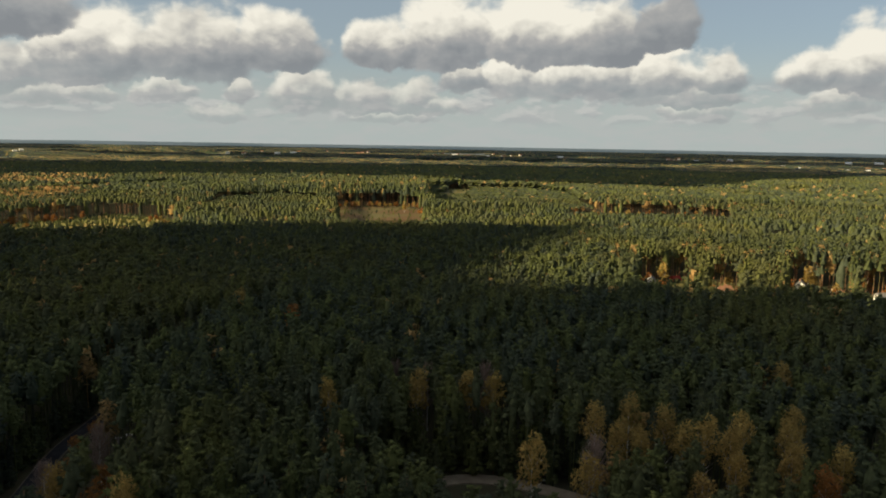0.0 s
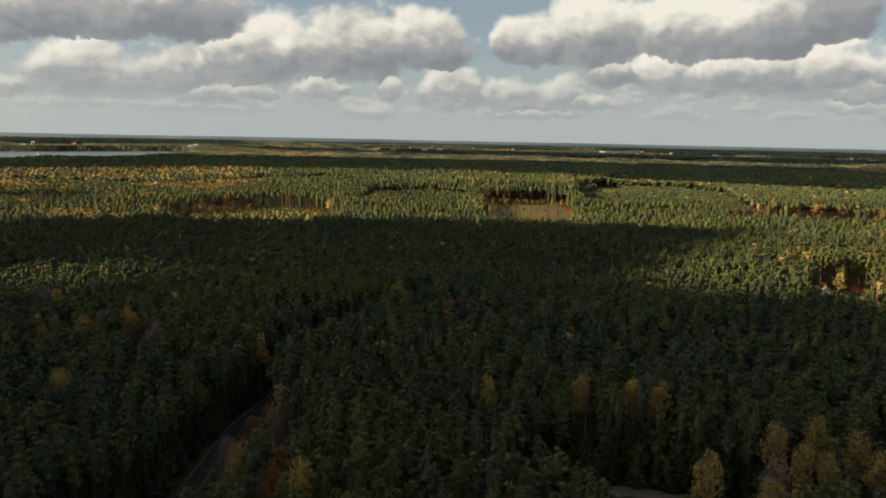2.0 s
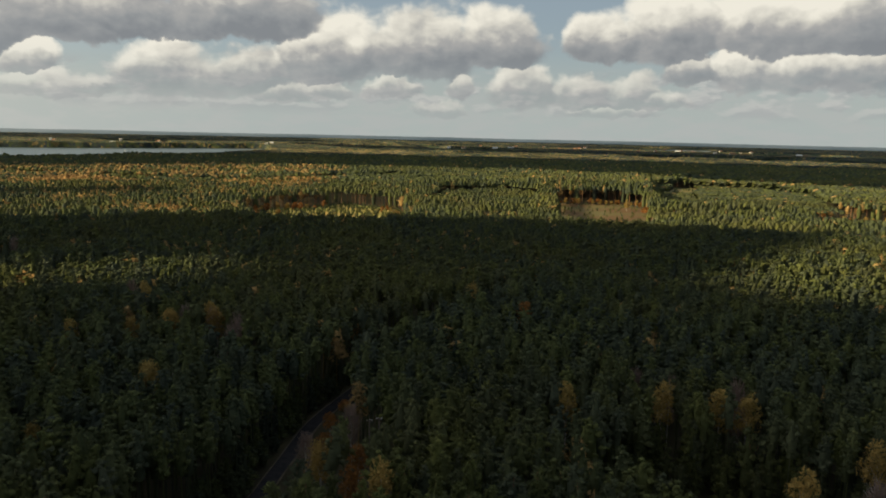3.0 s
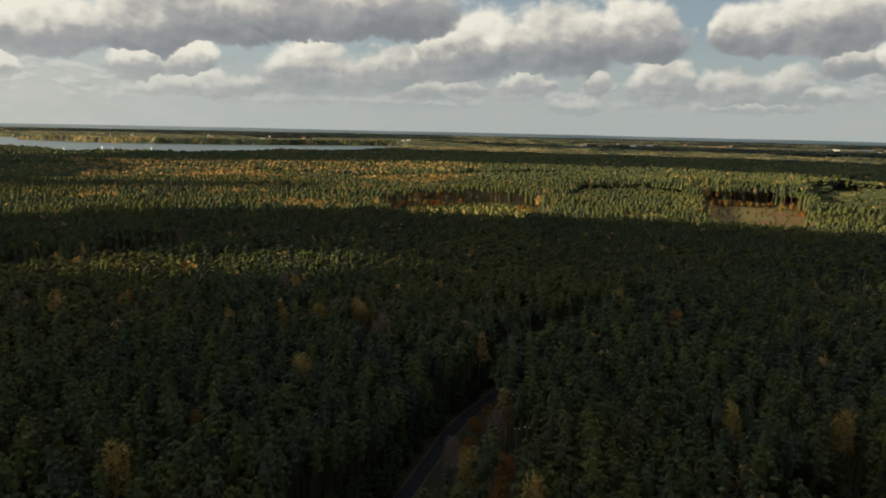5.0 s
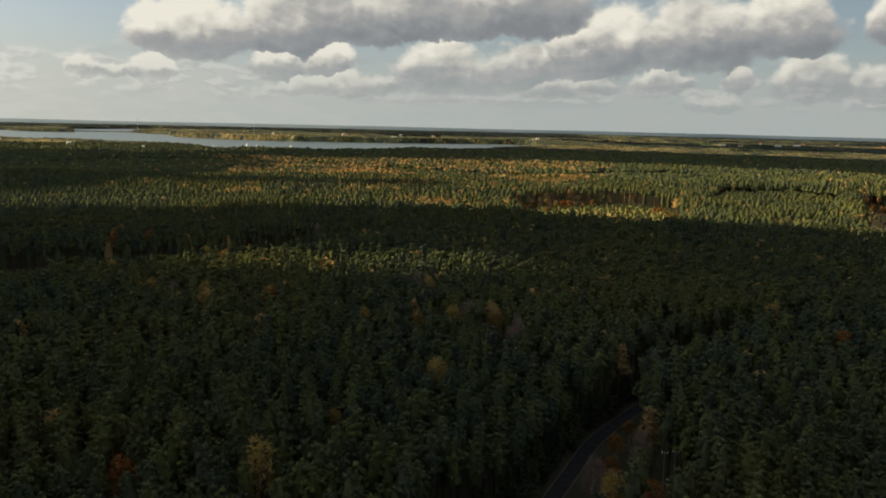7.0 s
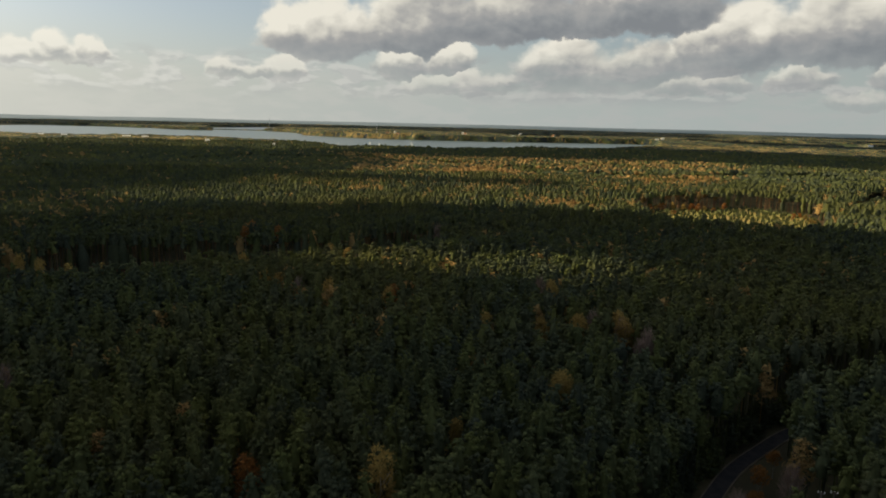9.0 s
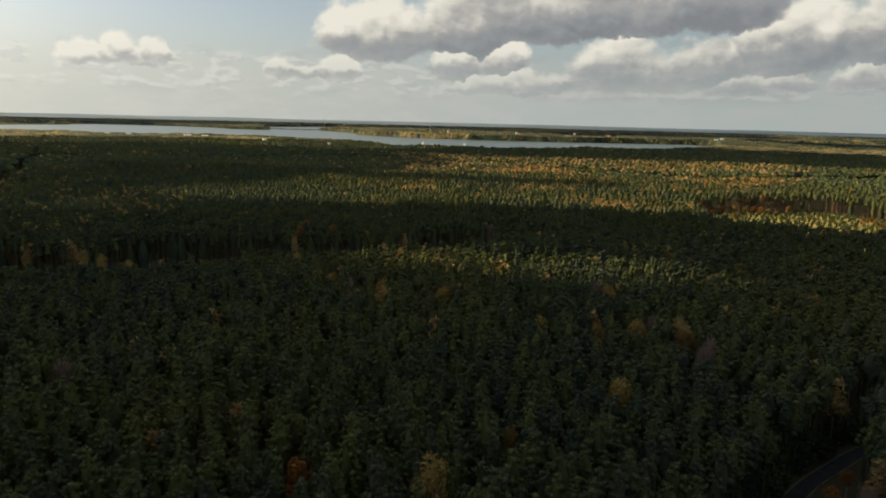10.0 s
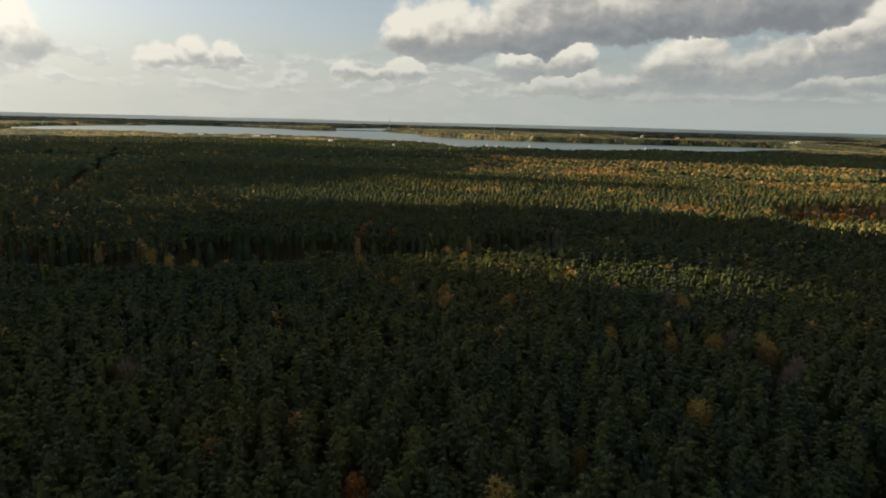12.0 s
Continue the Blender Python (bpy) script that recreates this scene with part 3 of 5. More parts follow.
LAKE = [polar(29.0, 1800), polar(33.8, 1520), polar(37.4, 1468), polar(41.8, 1381), polar(44, 1346), polar(49.1, 1347), polar(51.9, 1340),
        polar(54.5, 1461), polar(57.6, 1573), polar(61.9, 1712), polar(66, 1781), polar(70.1, 1805), polar(73.9, 1881), polar(77.6, 1969),
        polar(82.8, 2033), polar(84.1, 2307), polar(85, 2700), polar(82.1, 3123), polar(77, 3470), polar(74, 3761), polar(69.3, 3678),
        polar(66, 3449), polar(64.7, 3233), polar(62.1, 3155), polar(62.4, 3420), polar(62.1, 3877), polar(59, 4300), polar(56.4, 4700),
        polar(56.5, 3700), polar(58.5, 3299), polar(55.8, 2960), polar(55.5, 2644), polar(51.8, 2434), polar(47.5, 2326), polar(43.8, 2332),
        polar(39.4, 2343), polar(34.4, 2431), polar(30.3, 2492), polar(28.9, 2469)]
SHORE_FIELD = [(-2235, 2661), (-1810, 2525), (-1618, 2238), (-1968, 2342)]
CAUSEWAY = [polar(62.2, 3385), polar(58.4, 3310)]
TARN = [polar(-0.3, 3720), polar(-1.0, 4250), polar(-4.6, 4300), polar(-4.3, 3760)]
TARN_FIELD = [polar(0.5, 3350), polar(0.3, 4350), polar(-5.2, 4350), polar(-5.0, 3350)]
RIDE_NORTH = [(-323, 804), (-304, 875), (-259, 952), (-219, 1041)]
RIDE_MID = [(-136, 914), (-83, 949), (5, 947)]
CENTRE = (-14.0, 6.0)
HOMES = [(101, 318), (127, 302), (166, 313), (176, 303), (189, 292), (115, 327)]


def height_at(x, y):
    """The ground is level, with a low swell towards the skyline."""
    t = np.clip((np.hypot(x, y) - 4200) / 700, 0, 1)
    return 5.0 * t * t * (3 - 2 * t)


def value_noise(x, y, size, seed):
    """Smooth noise from 0 to 1, one bump about every size metres."""
    g = np.random.default_rng(seed).random((256, 256))
    u, v = x / size, y / size
    iu, iv = np.floor(u).astype(int), np.floor(v).astype(int)
    fu, fv = u - iu, v - iv
    fu, fv = fu * fu * (3 - 2 * fu), fv * fv * (3 - 2 * fv)
    a, b = g[iu % 256, iv % 256], g[(iu + 1) % 256, iv % 256]
    c, d = g[iu % 256, (iv + 1) % 256], g[(iu + 1) % 256, (iv + 1) % 256]
    return (a * (1 - fu) + b * fu) * (1 - fv) + (c * (1 - fu) + d * fu) * fv


def open_ground(x, y):
    """Where no tree stands; the edges of the stands are ragged."""
    x0, y0 = x, y
    x, y = x + 9.0 * (value_noise(x, y, 14.0, 13) - 0.5), y + 9.0 * (value_noise(x, y, 14.0, 14) - 0.5)
    o = near_line(x0, y0, ROAD, 2.4) | near_line(x0, y0, ROAD[6:], 4.5) | inside(x0, y0, ROAD_CUT) | near_line(x, y, DIAGONAL, 5.5)
    o |= near_line(x, y, SANDPATH, 3.2) | near_line(x, y, RIDE_NORTH, 9.0) | near_line(x, y, RIDE_MID, 6.0)
    for poly in (CLEAR_WEST, CLEAR_MID, STRIP, STRIP_EAST, STRIP_FAR, LAKE, GAP_WEST, SAND_CUT):
        o |= inside(x, y, poly)
    o |= inside(x, y, YARD) & (value_noise(x0, y0, 13.0, 31) < 0.26)
    for hx, hy in HOMES:
        o |= near_line(x0, y0, [(hx, hy), (hx * 0.96, hy * 0.96)], 5.0) | near_line(x0, y0, [(hx, hy), (hx - 24, hy - 7)], 4.5)
    return o


# ---------------------------------------------------------------- ground, water
def fan_grid(radii, angles):
    """Points and quads of a polar sheet round the camera's ground point."""
    r, a = np.meshgrid(radii, angles, indexing="ij")
    x, y = -np.sin(a) * r, np.cos(a) * r
    nr, na = r.shape
    i = np.arange(nr - 1)[:, None] * na + np.arange(na - 1)[None]
    f = np.stack([i, i + na, i + na + 1, i + 1], -1).reshape(-1, 4)
    return x.ravel(), y.ravel(), f


gx, gy, gf = fan_grid(np.concatenate([np.linspace(0.5, 400, 30), np.geomspace(430, 4930, 50)]), np.radians(np.linspace(-180, 180, 181)))
ground = new("ground", add_mesh("ground", np.stack([gx, gy, height_at(gx, gy)], -1), gf, M_FLOOR, smooth=True))
tagged(ground, "brown needle-strewn forest floor reaching the horizon", "ground", kind="structure")


def flat_patch(name, poly, z, mat, label, category):
    bm = bmesh.new()
    f = bm.faces.new([bm.verts.new((x, y, z)) for x, y in poly])
    bmesh.ops.triangulate(bm, faces=[f])
    me = bpy.data.meshes.new(name)
    if sum(p.normal.z for p in bm.faces) < 0:
        bmesh.ops.reverse_faces(bm, faces=bm.faces[:])
    bm.to_mesh(me)
    bm.free()
    me.materials.append(mat)
    return tagged(new(name, me), label, category, kind="structure")


flat_patch("water", LAKE, 0.35, M_WATER, "wide grey-blue lake ruffled by wind beyond the woods", "lake")
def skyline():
    """Land in painted haze beyond the last woods: a low glowing ring along the horizon, with rolling tops."""
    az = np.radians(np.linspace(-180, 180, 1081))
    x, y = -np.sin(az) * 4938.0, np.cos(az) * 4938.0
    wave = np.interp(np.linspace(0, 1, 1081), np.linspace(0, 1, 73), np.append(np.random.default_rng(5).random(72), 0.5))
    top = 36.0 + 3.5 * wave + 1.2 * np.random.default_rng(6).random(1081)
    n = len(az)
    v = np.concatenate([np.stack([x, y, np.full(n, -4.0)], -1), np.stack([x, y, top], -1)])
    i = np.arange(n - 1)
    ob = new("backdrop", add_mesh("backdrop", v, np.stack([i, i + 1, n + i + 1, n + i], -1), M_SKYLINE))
    return tagged(ob, "glowing backdrop of blue-green land in painted haze along the horizon", "distant land", kind="structure")


skyline()
flat_patch("water", TARN, 0.35, M_WATER, "small distant pale lake near the skyline", "lake")
flat_patch("clearing", CLEAR_WEST, 0.12, M_GREEN, "sunlit clearing with dry yellow grass", "clearing")
flat_patch("clearing", CLEAR_MID, 0.12, M_HEATH, "rust-brown felled clearing in the pine forest", "clearing")
flat_patch("clearing", STRIP, 0.12, M_GRASS, "narrow grassy ride between young pine stands", "clearing")
flat_patch("clearing", STRIP_EAST, 0.12, M_HEATH, "orange-brown grassy strip beside a pine stand", "clearing")
flat_patch("clearing", STRIP_FAR, 0.12, M_GRASS, "pale grassy opening in the young forest", "clearing")
flat_patch("yard", YARD, 0.12, M_GRASS, "dry lawn round the forest houses", "yard")


def smooth_line(line, step=2.0):
    """Catmull-Rom points along the line."""
    p = [np.array(q, float) for q in line]
    p = [2 * p[0] - p[1]] + p + [2 * p[-1] - p[-2]]
    res = []
    for a, b, c, d in zip(p, p[1:], p[2:], p[3:]):
        n = max(2, int(np.linalg.norm(c - b) / step))
        for t in np.arange(n) / n:
            res.append(0.5 * (2 * b + (c - a) * t + (2 * a - 5 * b + 4 * c - d) * t * t + (3 * b - a - 3 * c + d) * t ** 3))
    res.append(p[-2])
    return np.array(res)


def ribbon(name, line, offset, width, z, thick, mat, label, category, parent=None):
    """A strip with side faces along a curved line."""
    c = smooth_line(line)
    t = np.gradient(c, axis=0)
    t /= np.linalg.norm(t, axis=1)[:, None]
    side = np.stack([t[:, 1], -t[:, 0]], -1)
    l, r = c + side * (offset - width / 2), c + side * (offset + width / 2)
    n = len(c)
    lift = np.full((n, 1), z)
    v = np.concatenate([np.hstack([l, lift]), np.hstack([r, lift]), np.hstack([l, lift - thick]), np.hstack([r, lift - thick])])
    i = np.arange(n - 1)
    f = np.concatenate([np.stack([i, n + i, n + i + 1, i + 1], -1), np.stack([2 * n + i, i, i + 1, 2 * n + i + 1], -1),
                        np.stack([n + i, 3 * n + i, 3 * n + i + 1, n + i + 1], -1)])
    ob = new(name, add_mesh(name, v, f, mat))
    ob.parent = parent
    return tagged(ob, label, category, kind="" if parent else "structure")


road = ribbon("road", ROAD, 0.0, 2.8, 0.30, 0.3, M_ASPHALT, "dark asphalt forest road bending between pines", "road")
ribbon("verge", ROAD, -1.55, 0.3, 0.26, 0.26, M_VERGE, "pale gravel verge", "", road)
ribbon("verge", ROAD, 1.55, 0.3, 0.26, 0.26, M_VERGE, "pale gravel verge", "", road)
ribbon("sand_track", SANDPATH, 0.0, 3.6, 0.22, 0.22, M_SAND, "pale sandy forest track with grassy edges", "track")
ribbon("dirt_track", DIAGONAL, 0.0, 2.6, 0.2, 0.2, M_DIRT, "straight dirt road cut through the forest", "track")

# ---------------------------------------------------------------- forest
VIEW = (radians(-39.0), radians(92.0))


def tree_spots(r0, r1, spacing, rng):
    """Jittered rows of trees between two distances in the part of the plan that is looked at."""
    k = int(r1 / (spacing * 0.866)) + 2
    i, j = np.meshgrid(np.arange(-k, k + 1), np.arange(-k, k + 1))
    x = (i + 0.5 * (j % 2)) * spacing + rng.normal(0, spacing * 0.24, i.shape) + CENTRE[0]
    y = j * spacing * 0.866 + rng.normal(0, spacing * 0.24, i.shape) + CENTRE[1]
    x, y = x.ravel(), y.ravel()
    r = np.hypot(x - CENTRE[0], y - CENTRE[1])
    a = np.arctan2(-(x - CENTRE[0]), y - CENTRE[1])
    ok = (r >= r0) & (r < r1) & (a > VIEW[0]) & (a < VIEW[1])
    x, y = x[ok], y[ok]
    ok = ~open_ground(x, y)
    return x[ok], y[ok]


def stand_height(x, y):
    """How tall the stand is: patches of older and younger wood."""
    h = 0.84 + 0.17 * value_noise(x, y, 70.0, 3) + 0.10 * value_noise(x, y, 23.0, 4)
    stands = (value_noise(x, y, 150.0, 21) < 0.50) & (np.hypot(x, y) > 430.0) & (np.hypot(x, y) < 1020.0)
    h = np.where(stands, h * 0.84, h)
    h = np.where(inside(x, y, [(-118, 735), (-40, 728), (6, 700), (-2, 955), (-150, 955)]), 1.16, h)
    h = np.where(inside(x, y, [(-178, 560), (-90, 560), (-96, 690), (-140, 740), (-190, 690)]), 0.62, h)
    young = inside(x, y, [(20, 600), (140, 560), (420, 560), (480, 1100), (60, 1100), (14, 760)])
    h = np.where(young, h * 0.85, h)
    h = np.where(inside(x, y, [(2, 690), (40, 640), (150, 600), (170, 880), (120, 960), (30, 975), (6, 940)]), h * 0.5, h)
    h = np.where(inside(x, y, [(8, 620), (44, 620), (50, 882), (12, 850)]), h * 0.55, h)
    for hx, hy in HOMES:
        h = np.where(near_line(x, y, [(hx * 0.97, hy * 0.97), (hx * 0.76, hy * 0.76)], 5.5), h * 0.36, h)
    return h


def golden(x, y, rng):
    """Which trees have turned: few in the near pines, many in the mixed belts."""
    p = 0.010 + 0.09 * np.clip(value_noise(x, y, 90.0, 5) - 0.62, 0, 1) * 2
    p = np.where(np.hypot(x, y) > 250.0, p + 0.010 + 0.22 * np.clip(value_noise(x, y, 38.0, 9) - 0.76, 0, 1), p)
    belt = inside(x, y, [(-250, 420), (-300, 380), (-470, 330), (-700, 560), (-720, 760), (-520, 860), (-330, 760)])
    p = np.where(belt, 0.10 + 1.7 * np.clip(value_noise(x, y, 50.0, 8) - 0.46, 0, 1), p)
    west = inside(x, y, [(-330, 40), (-420, 0), (-640, 60), (-640, 190), (-400, 190)])
    p = np.where(west, 0.15, p)
    far_belt = inside(x, y, [(-860, 640), (-737, 760), (-580, 900), (-400, 950), (-360, 830), (-540, 720), (-700, 560)])
    p = np.where(far_belt, 0.42, p)
    edge = near_line(x, y, [(-300, 500), (-290, 545), (-252, 580)], 16) | near_line(x, y, [(-84, 690), (-28, 720), (16, 690)], 14)
    edge |= near_line(x, y, [(120, 660), (270, 640)], 14) | near_line(x, y, [(84, 330), (130, 340), (200, 312)], 14)
    p = np.where(edge, 0.12, p)
    return rng.random(x.shape) < p


def heights(rng, n, spread=0.065):
    return np.clip(rng.normal(1.0, spread, n), 0.78, 1.2)


# nearest pines, one by one
def tree_thing(name, crown_me, trunk_me, label, category, group):
    e = new(name)
    mesh_part("trunk", trunk_me, e)
    mesh_part("crown", crown_me, e)
    return tagged(e, label, category, group)


def pine_trunk(seed):
    rng = np.random.default_rng(seed)
    pcs = [prism((0, 0, -0.3), (0.05, 0, 9.5), 0.19, 0.13, 7), prism((0.05, 0, 9.4), (0, 0.05, 17.2), 0.13, 0.04, 6)]
    for k in range(8):
        a, z = rng.uniform(0, 6.28), rng.uniform(5.5, 13)
        L = rng.uniform(0.8, 1.9)
        pcs.append(prism((0, 0, z), (L * math.cos(a), L * math.sin(a), z + 0.35), 0.05, 0.02, 4))
    return join(pcs)


def birch_trunk(seed, tall=15.0):
    rng = np.random.default_rng(seed)
    pcs = [prism((0, 0, -0.3), (0.15, 0.1, tall * 0.5), 0.15, 0.10, 7), prism((0.15, 0.1, tall * 0.5), (0.1, 0.3, tall * 0.95), 0.10, 0.025, 6)]
    for k in range(12):
        a, z = rng.uniform(0, 6.28), rng.uniform(0.3, 0.8) * tall
        L = rng.uniform(1.2, 2.4)
        pcs.append(prism((0.12, 0.1, z), (L * math.cos(a), L * math.sin(a), z + L * 1.1), 0.05, 0.015, 4))
    return join(pcs)


def bare_crown(seed, tall=15.0, half=2.9, twigs=420):
    """A leafless crown: forking boughs that end in fine twigs."""
    rng = np.random.default_rng(seed)
    pcs = []
    for k in range(twigs):
        a, h = rng.uniform(0, 6.28), rng.uniform(0.4, 1.0)
        r = half * math.sin(math.pi * min(1.0, (h - 0.25) / 0.8)) * rng.uniform(0.4, 1.0) + 0.1
        p = np.array([r * math.cos(a), r * math.sin(a), h * tall])
        q = p + np.array([0.5 * math.cos(a), 0.5 * math.sin(a), rng.uniform(0.6, 1.5)]) * rng.uniform(0.6, 1.2)
        pcs.append(prism(p * (0.45, 0.45, 0.9), q, 0.04, 0.02, 3))
    return join(pcs)


PINE_LABEL = "tall dark green Scots pine with a narrow rounded crown"
pines = []
for k in range(6):
    cv, cf = pine_crown(100 + k, 40, 16, 0.58, 10.2, seg=6, rings=5, heart=0.45)
    tv, tf = pine_trunk(200 + k)
    e = tree_thing("pine_tree", add_mesh("crown", cv, cf, M_NEEDLES, smooth=True), add_mesh("trunk", tv, tf, M_PINEBARK), PINE_LABEL, "pine tree", "pines of the forest")
    pines.append(e)


def bearing_dist(x, y):
    return np.hypot(x - CENTRE[0], y - CENTRE[1])


# broad-leaved trees that stand out of the pines: place, height factor, kind
BROAD = []


def broad(kind, *spots):
    for q in spots:
        BROAD.append((kind, q[0], q[1], q[2] if len(q) > 2 else 1.0))


broad("gold", (-18, 132), (-1, 136, 1.05), (9, 138), (37, 124), (36, 114, .9), (47, 114), (54, 116), (40, 97, .9), (17, 106), (25, 103, .9))
broad("gold", (30, 121), (33, 117, .9), (50, 111), (44, 116, .9), (60, 112), (14, 139, .95), (64, 119), (66, 107, .9), (48, 104, .9), (56, 103))
broad("gold", (-55, 215), (-55, 106, .62), (-52, 99, .9), (-39, 91), (-100, 122, .9), (-113, 165), (-119, 155), (-101, 94, .8), (-92, 70, 1.1), (-145, 181))
broad("gold", (-127, 152, .9), (-118, 155), (-170, 139), (-188, 132), (-139, 145, .9), (-97, 119), (-109, 161), (-204, 126), (-210, 125))
broad("gold", (-279, 78), (-268, 81), (-254, 85), (-250, 93), (-235, 168), (-226, 169), (-237, 134), (42, 120), (78, 151, .9))
broad("rust", (-36, 196), (-46, 97, .75), (-293, 167), (-287, 179), (-305, 178), (-171, 142), (-64, 130, .4), (-61, 121, .4), (-50, 110, .62), (-66, 142, .3), (59, 99, .9), (-109, 60, .9))
broad("bare", (13, 146), (-60, 111, .66), (-57, 124, .7), (-170, 45), (-102, 159), (-111, 163), (-120, 164), (-198, 129), (-153, 185), (-102, 156, .9))
broad("bare", (-6, 153, .9), (1, 151, .9), (-254, 242), (28, 112, .9), (-214, 164))

px, py = tree_spots(40.0, 240.0, 3.5, np.random.default_rng(21))
keep = np.ones(len(px), bool)
for kind, bx, by, s in BROAD:
    keep &= np.hypot(px - bx, py - by) > 2.6
    for back in np.arange(2.2, 6.3 + 28.0 * max(0.0, 1.0 - s), 2.0):
        q = back / math.hypot(bx - CENTRE[0], by - CENTRE[1])
        keep &= np.hypot(px - bx + (bx - CENTRE[0]) * q, py - by + (by - CENTRE[1]) * q) > 2.0
for back in (0.0, 3.0, 6.0, 9.0, 12.0, 15.0):
    keep &= np.hypot(px + 50.5 - 0.3 * back, py - 119.0 + 0.95 * back) > 3.0
px, py = px[keep], py[keep]
# those on the edge of the strip that comes into view below the drone first
order = np.argsort(np.abs(bearing_dist(px, py) - 68.0) + 1000.0 * (bearing_dist(px, py) < 68.0))
px, py = px[order], py[order]
NEAR = 300
rng = np.random.default_rng(31)
tall = stand_height(px, py) * heights(rng, len(px))
wide = np.clip(rng.normal(1.0, 0.14, len(px)), 0.7, 1.4)
for i in range(NEAR):
    m = pose(px[i], py[i], 0, 0, 0, float(rng.uniform(0, 360))) @ Matrix.Diagonal((wide[i], wide[i], tall[i], 1))
    if i < len(pines):
        pines[i].matrix_basis = m
    else:
        c = copy_thing(pines[i % len(pines)], Matrix())
        c.matrix_basis = m

# broad-leaved trees, one by one
kinds = {}
for kind, mat, lab in (("gold", M_GOLD, "birch with thinning golden-yellow autumn leaves"), ("rust", M_RUST, "broad-leaved tree with rust-orange autumn leaves"),
                       ("bare", M_TWIG, "nearly leafless grey-brown birch among pines")):
    made = []
    for k in range(3):
        if kind == "bare":
            cv, cf = bare_crown(300 + k)
        else:
            cv, cf = broad_crown(310 + k + (9 if kind == "rust" else 0), 1200, 0.20, 8.2, 16.4, 3.0)
        tv, tf = birch_trunk(330 + k)
        made.append((add_mesh("crown", cv, cf, mat), add_mesh("trunk", tv, tf, M_BIRCHBARK)))
    kinds[kind] = (made, lab)
rng = np.random.default_rng(41)
for kind, bx, by, s in BROAD:
    made, lab = kinds[kind]
    cme, tme = made[int(rng.integers(0, 3))]
    e = tree_thing("birch_tree" if kind != "rust" else "oak_tree", cme, tme, lab, "birch tree" if kind != "rust" else "oak tree", "autumn trees among the pines")
    e.matrix_basis = pose(bx, by, 0, 0, 0, float(rng.uniform(0, 360))) @ Matrix.Diagonal((0.42 + 0.48 * s, 0.42 + 0.48 * s, 1.10 * s, 1))


# bushes and young broad-leaved trees, leafy to the ground, on the edges of the clearings
def bush(seed, mat):
    cv, cf = broad_crown(seed, 160, 0.6, 0.6, 9.0, 2.3)
    tv, tf = birch_trunk(seed + 1, 8.0)
    return add_mesh("crown", cv, cf, mat), add_mesh("trunk", tv, tf, M_BIRCHBARK)


BUSHES = [bush(350 + k, M_RUST if k % 2 else M_GOLD) for k in range(4)]


def hedge(a, b, count, tall, seed):
    rng = np.random.default_rng(seed)
    for k in range(count):
        t = (k + rng.uniform(0.1, 0.9)) / count
        cme, tme = BUSHES[int(rng.integers(0, 4))]
        e = tree_thing("young_tree", cme, tme, "young broad-leaved tree in orange autumn leaf at a clearing", "tree", "young trees at the clearings")
        q = tall * rng.uniform(0.5, 1.15)
        e.matrix_basis = pose(a[0] + (b[0] - a[0]) * t + rng.normal(0, 4), a[1] + (b[1] - a[1]) * t + rng.normal(0, 4), 0, 0, 0,
                              float(rng.uniform(0, 360))) @ Matrix.Diagonal((0.6 + 0.4 * q, 0.6 + 0.4 * q, q, 1))


hedge((-88, 688), (-24, 702), 26, 0.62, 1)
hedge((-20, 690), (14, 690), 12, 0.8, 8)
hedge((-10, 640), (8, 612), 6, 1.1, 2)
hedge((-292, 494), (-262, 552), 16, 0.75, 3)
hedge((-290, 488), (-262, 498), 10, 0.42, 4)
hedge((-212, 560), (-184, 520), 5, 0.5, 9)
hedge((110, 640), (262, 628), 22, 0.75, 5)
hedge((86, 322), (190, 312), 12, 1.1, 6)
hedge((84, 300), (180, 286), 8, 0.3, 7)
hedge((92, 312), (192, 296), 14, 0.7, 12)


def young_pine(x, y, tall, turn):
    e = tree_thing("young_pine", YOUNG[0], YOUNG[1], "bushy young pine with boughs down to the ground", "pine tree", "young pines along the tracks")
    e.matrix_basis = pose(x, y, 0, 0, 0, turn) @ Matrix.Diagonal((0.75 + 0.3 * tall, 0.75 + 0.3 * tall, tall, 1))


ycv, ycf = pine_crown(370, 22, 14, 0.6, 0.4, 8.0, 1.6, 7, 5)
ytv, ytf = prism((0, 0, -0.2), (0, 0, 7.0), 0.10, 0.03, 6)
YOUNG = (add_mesh("crown", ycv, ycf, M_NEEDLES, smooth=True), add_mesh("trunk", ytv, ytf, M_PINEBARK))
rng = np.random.default_rng(43)
for k in range(22):
    t = k / 21.0
    young_pine(-14 + 50 * t + rng.normal(0, 1.2), 130.5 + 4.0 * math.sin(3.1 * t) - 8 * t + rng.normal(0, 1.6), float(rng.uniform(0.7, 1.4)), float(rng.uniform(0, 360)))


for k in range(26):
    t = k / 25.0
    young_pine(-8 + 40 * t + rng.normal(0, 1.0), 134.0 - 5.0 * t * t + rng.normal(0, 1.3), float(rng.uniform(1.2, 1.8)), float(rng.uniform(0, 360)))
for k in range(96):
    a = smooth_line(ROAD)[18 + k * 2 // 3]
    out_by = 2.5 + 4.5 * rng.random()
    young_pine(float(a[0] - out_by), float(a[1] + rng.normal(0, 1.0)), float(rng.uniform(0.45, 1.0)), float(rng.uniform(0, 360)))


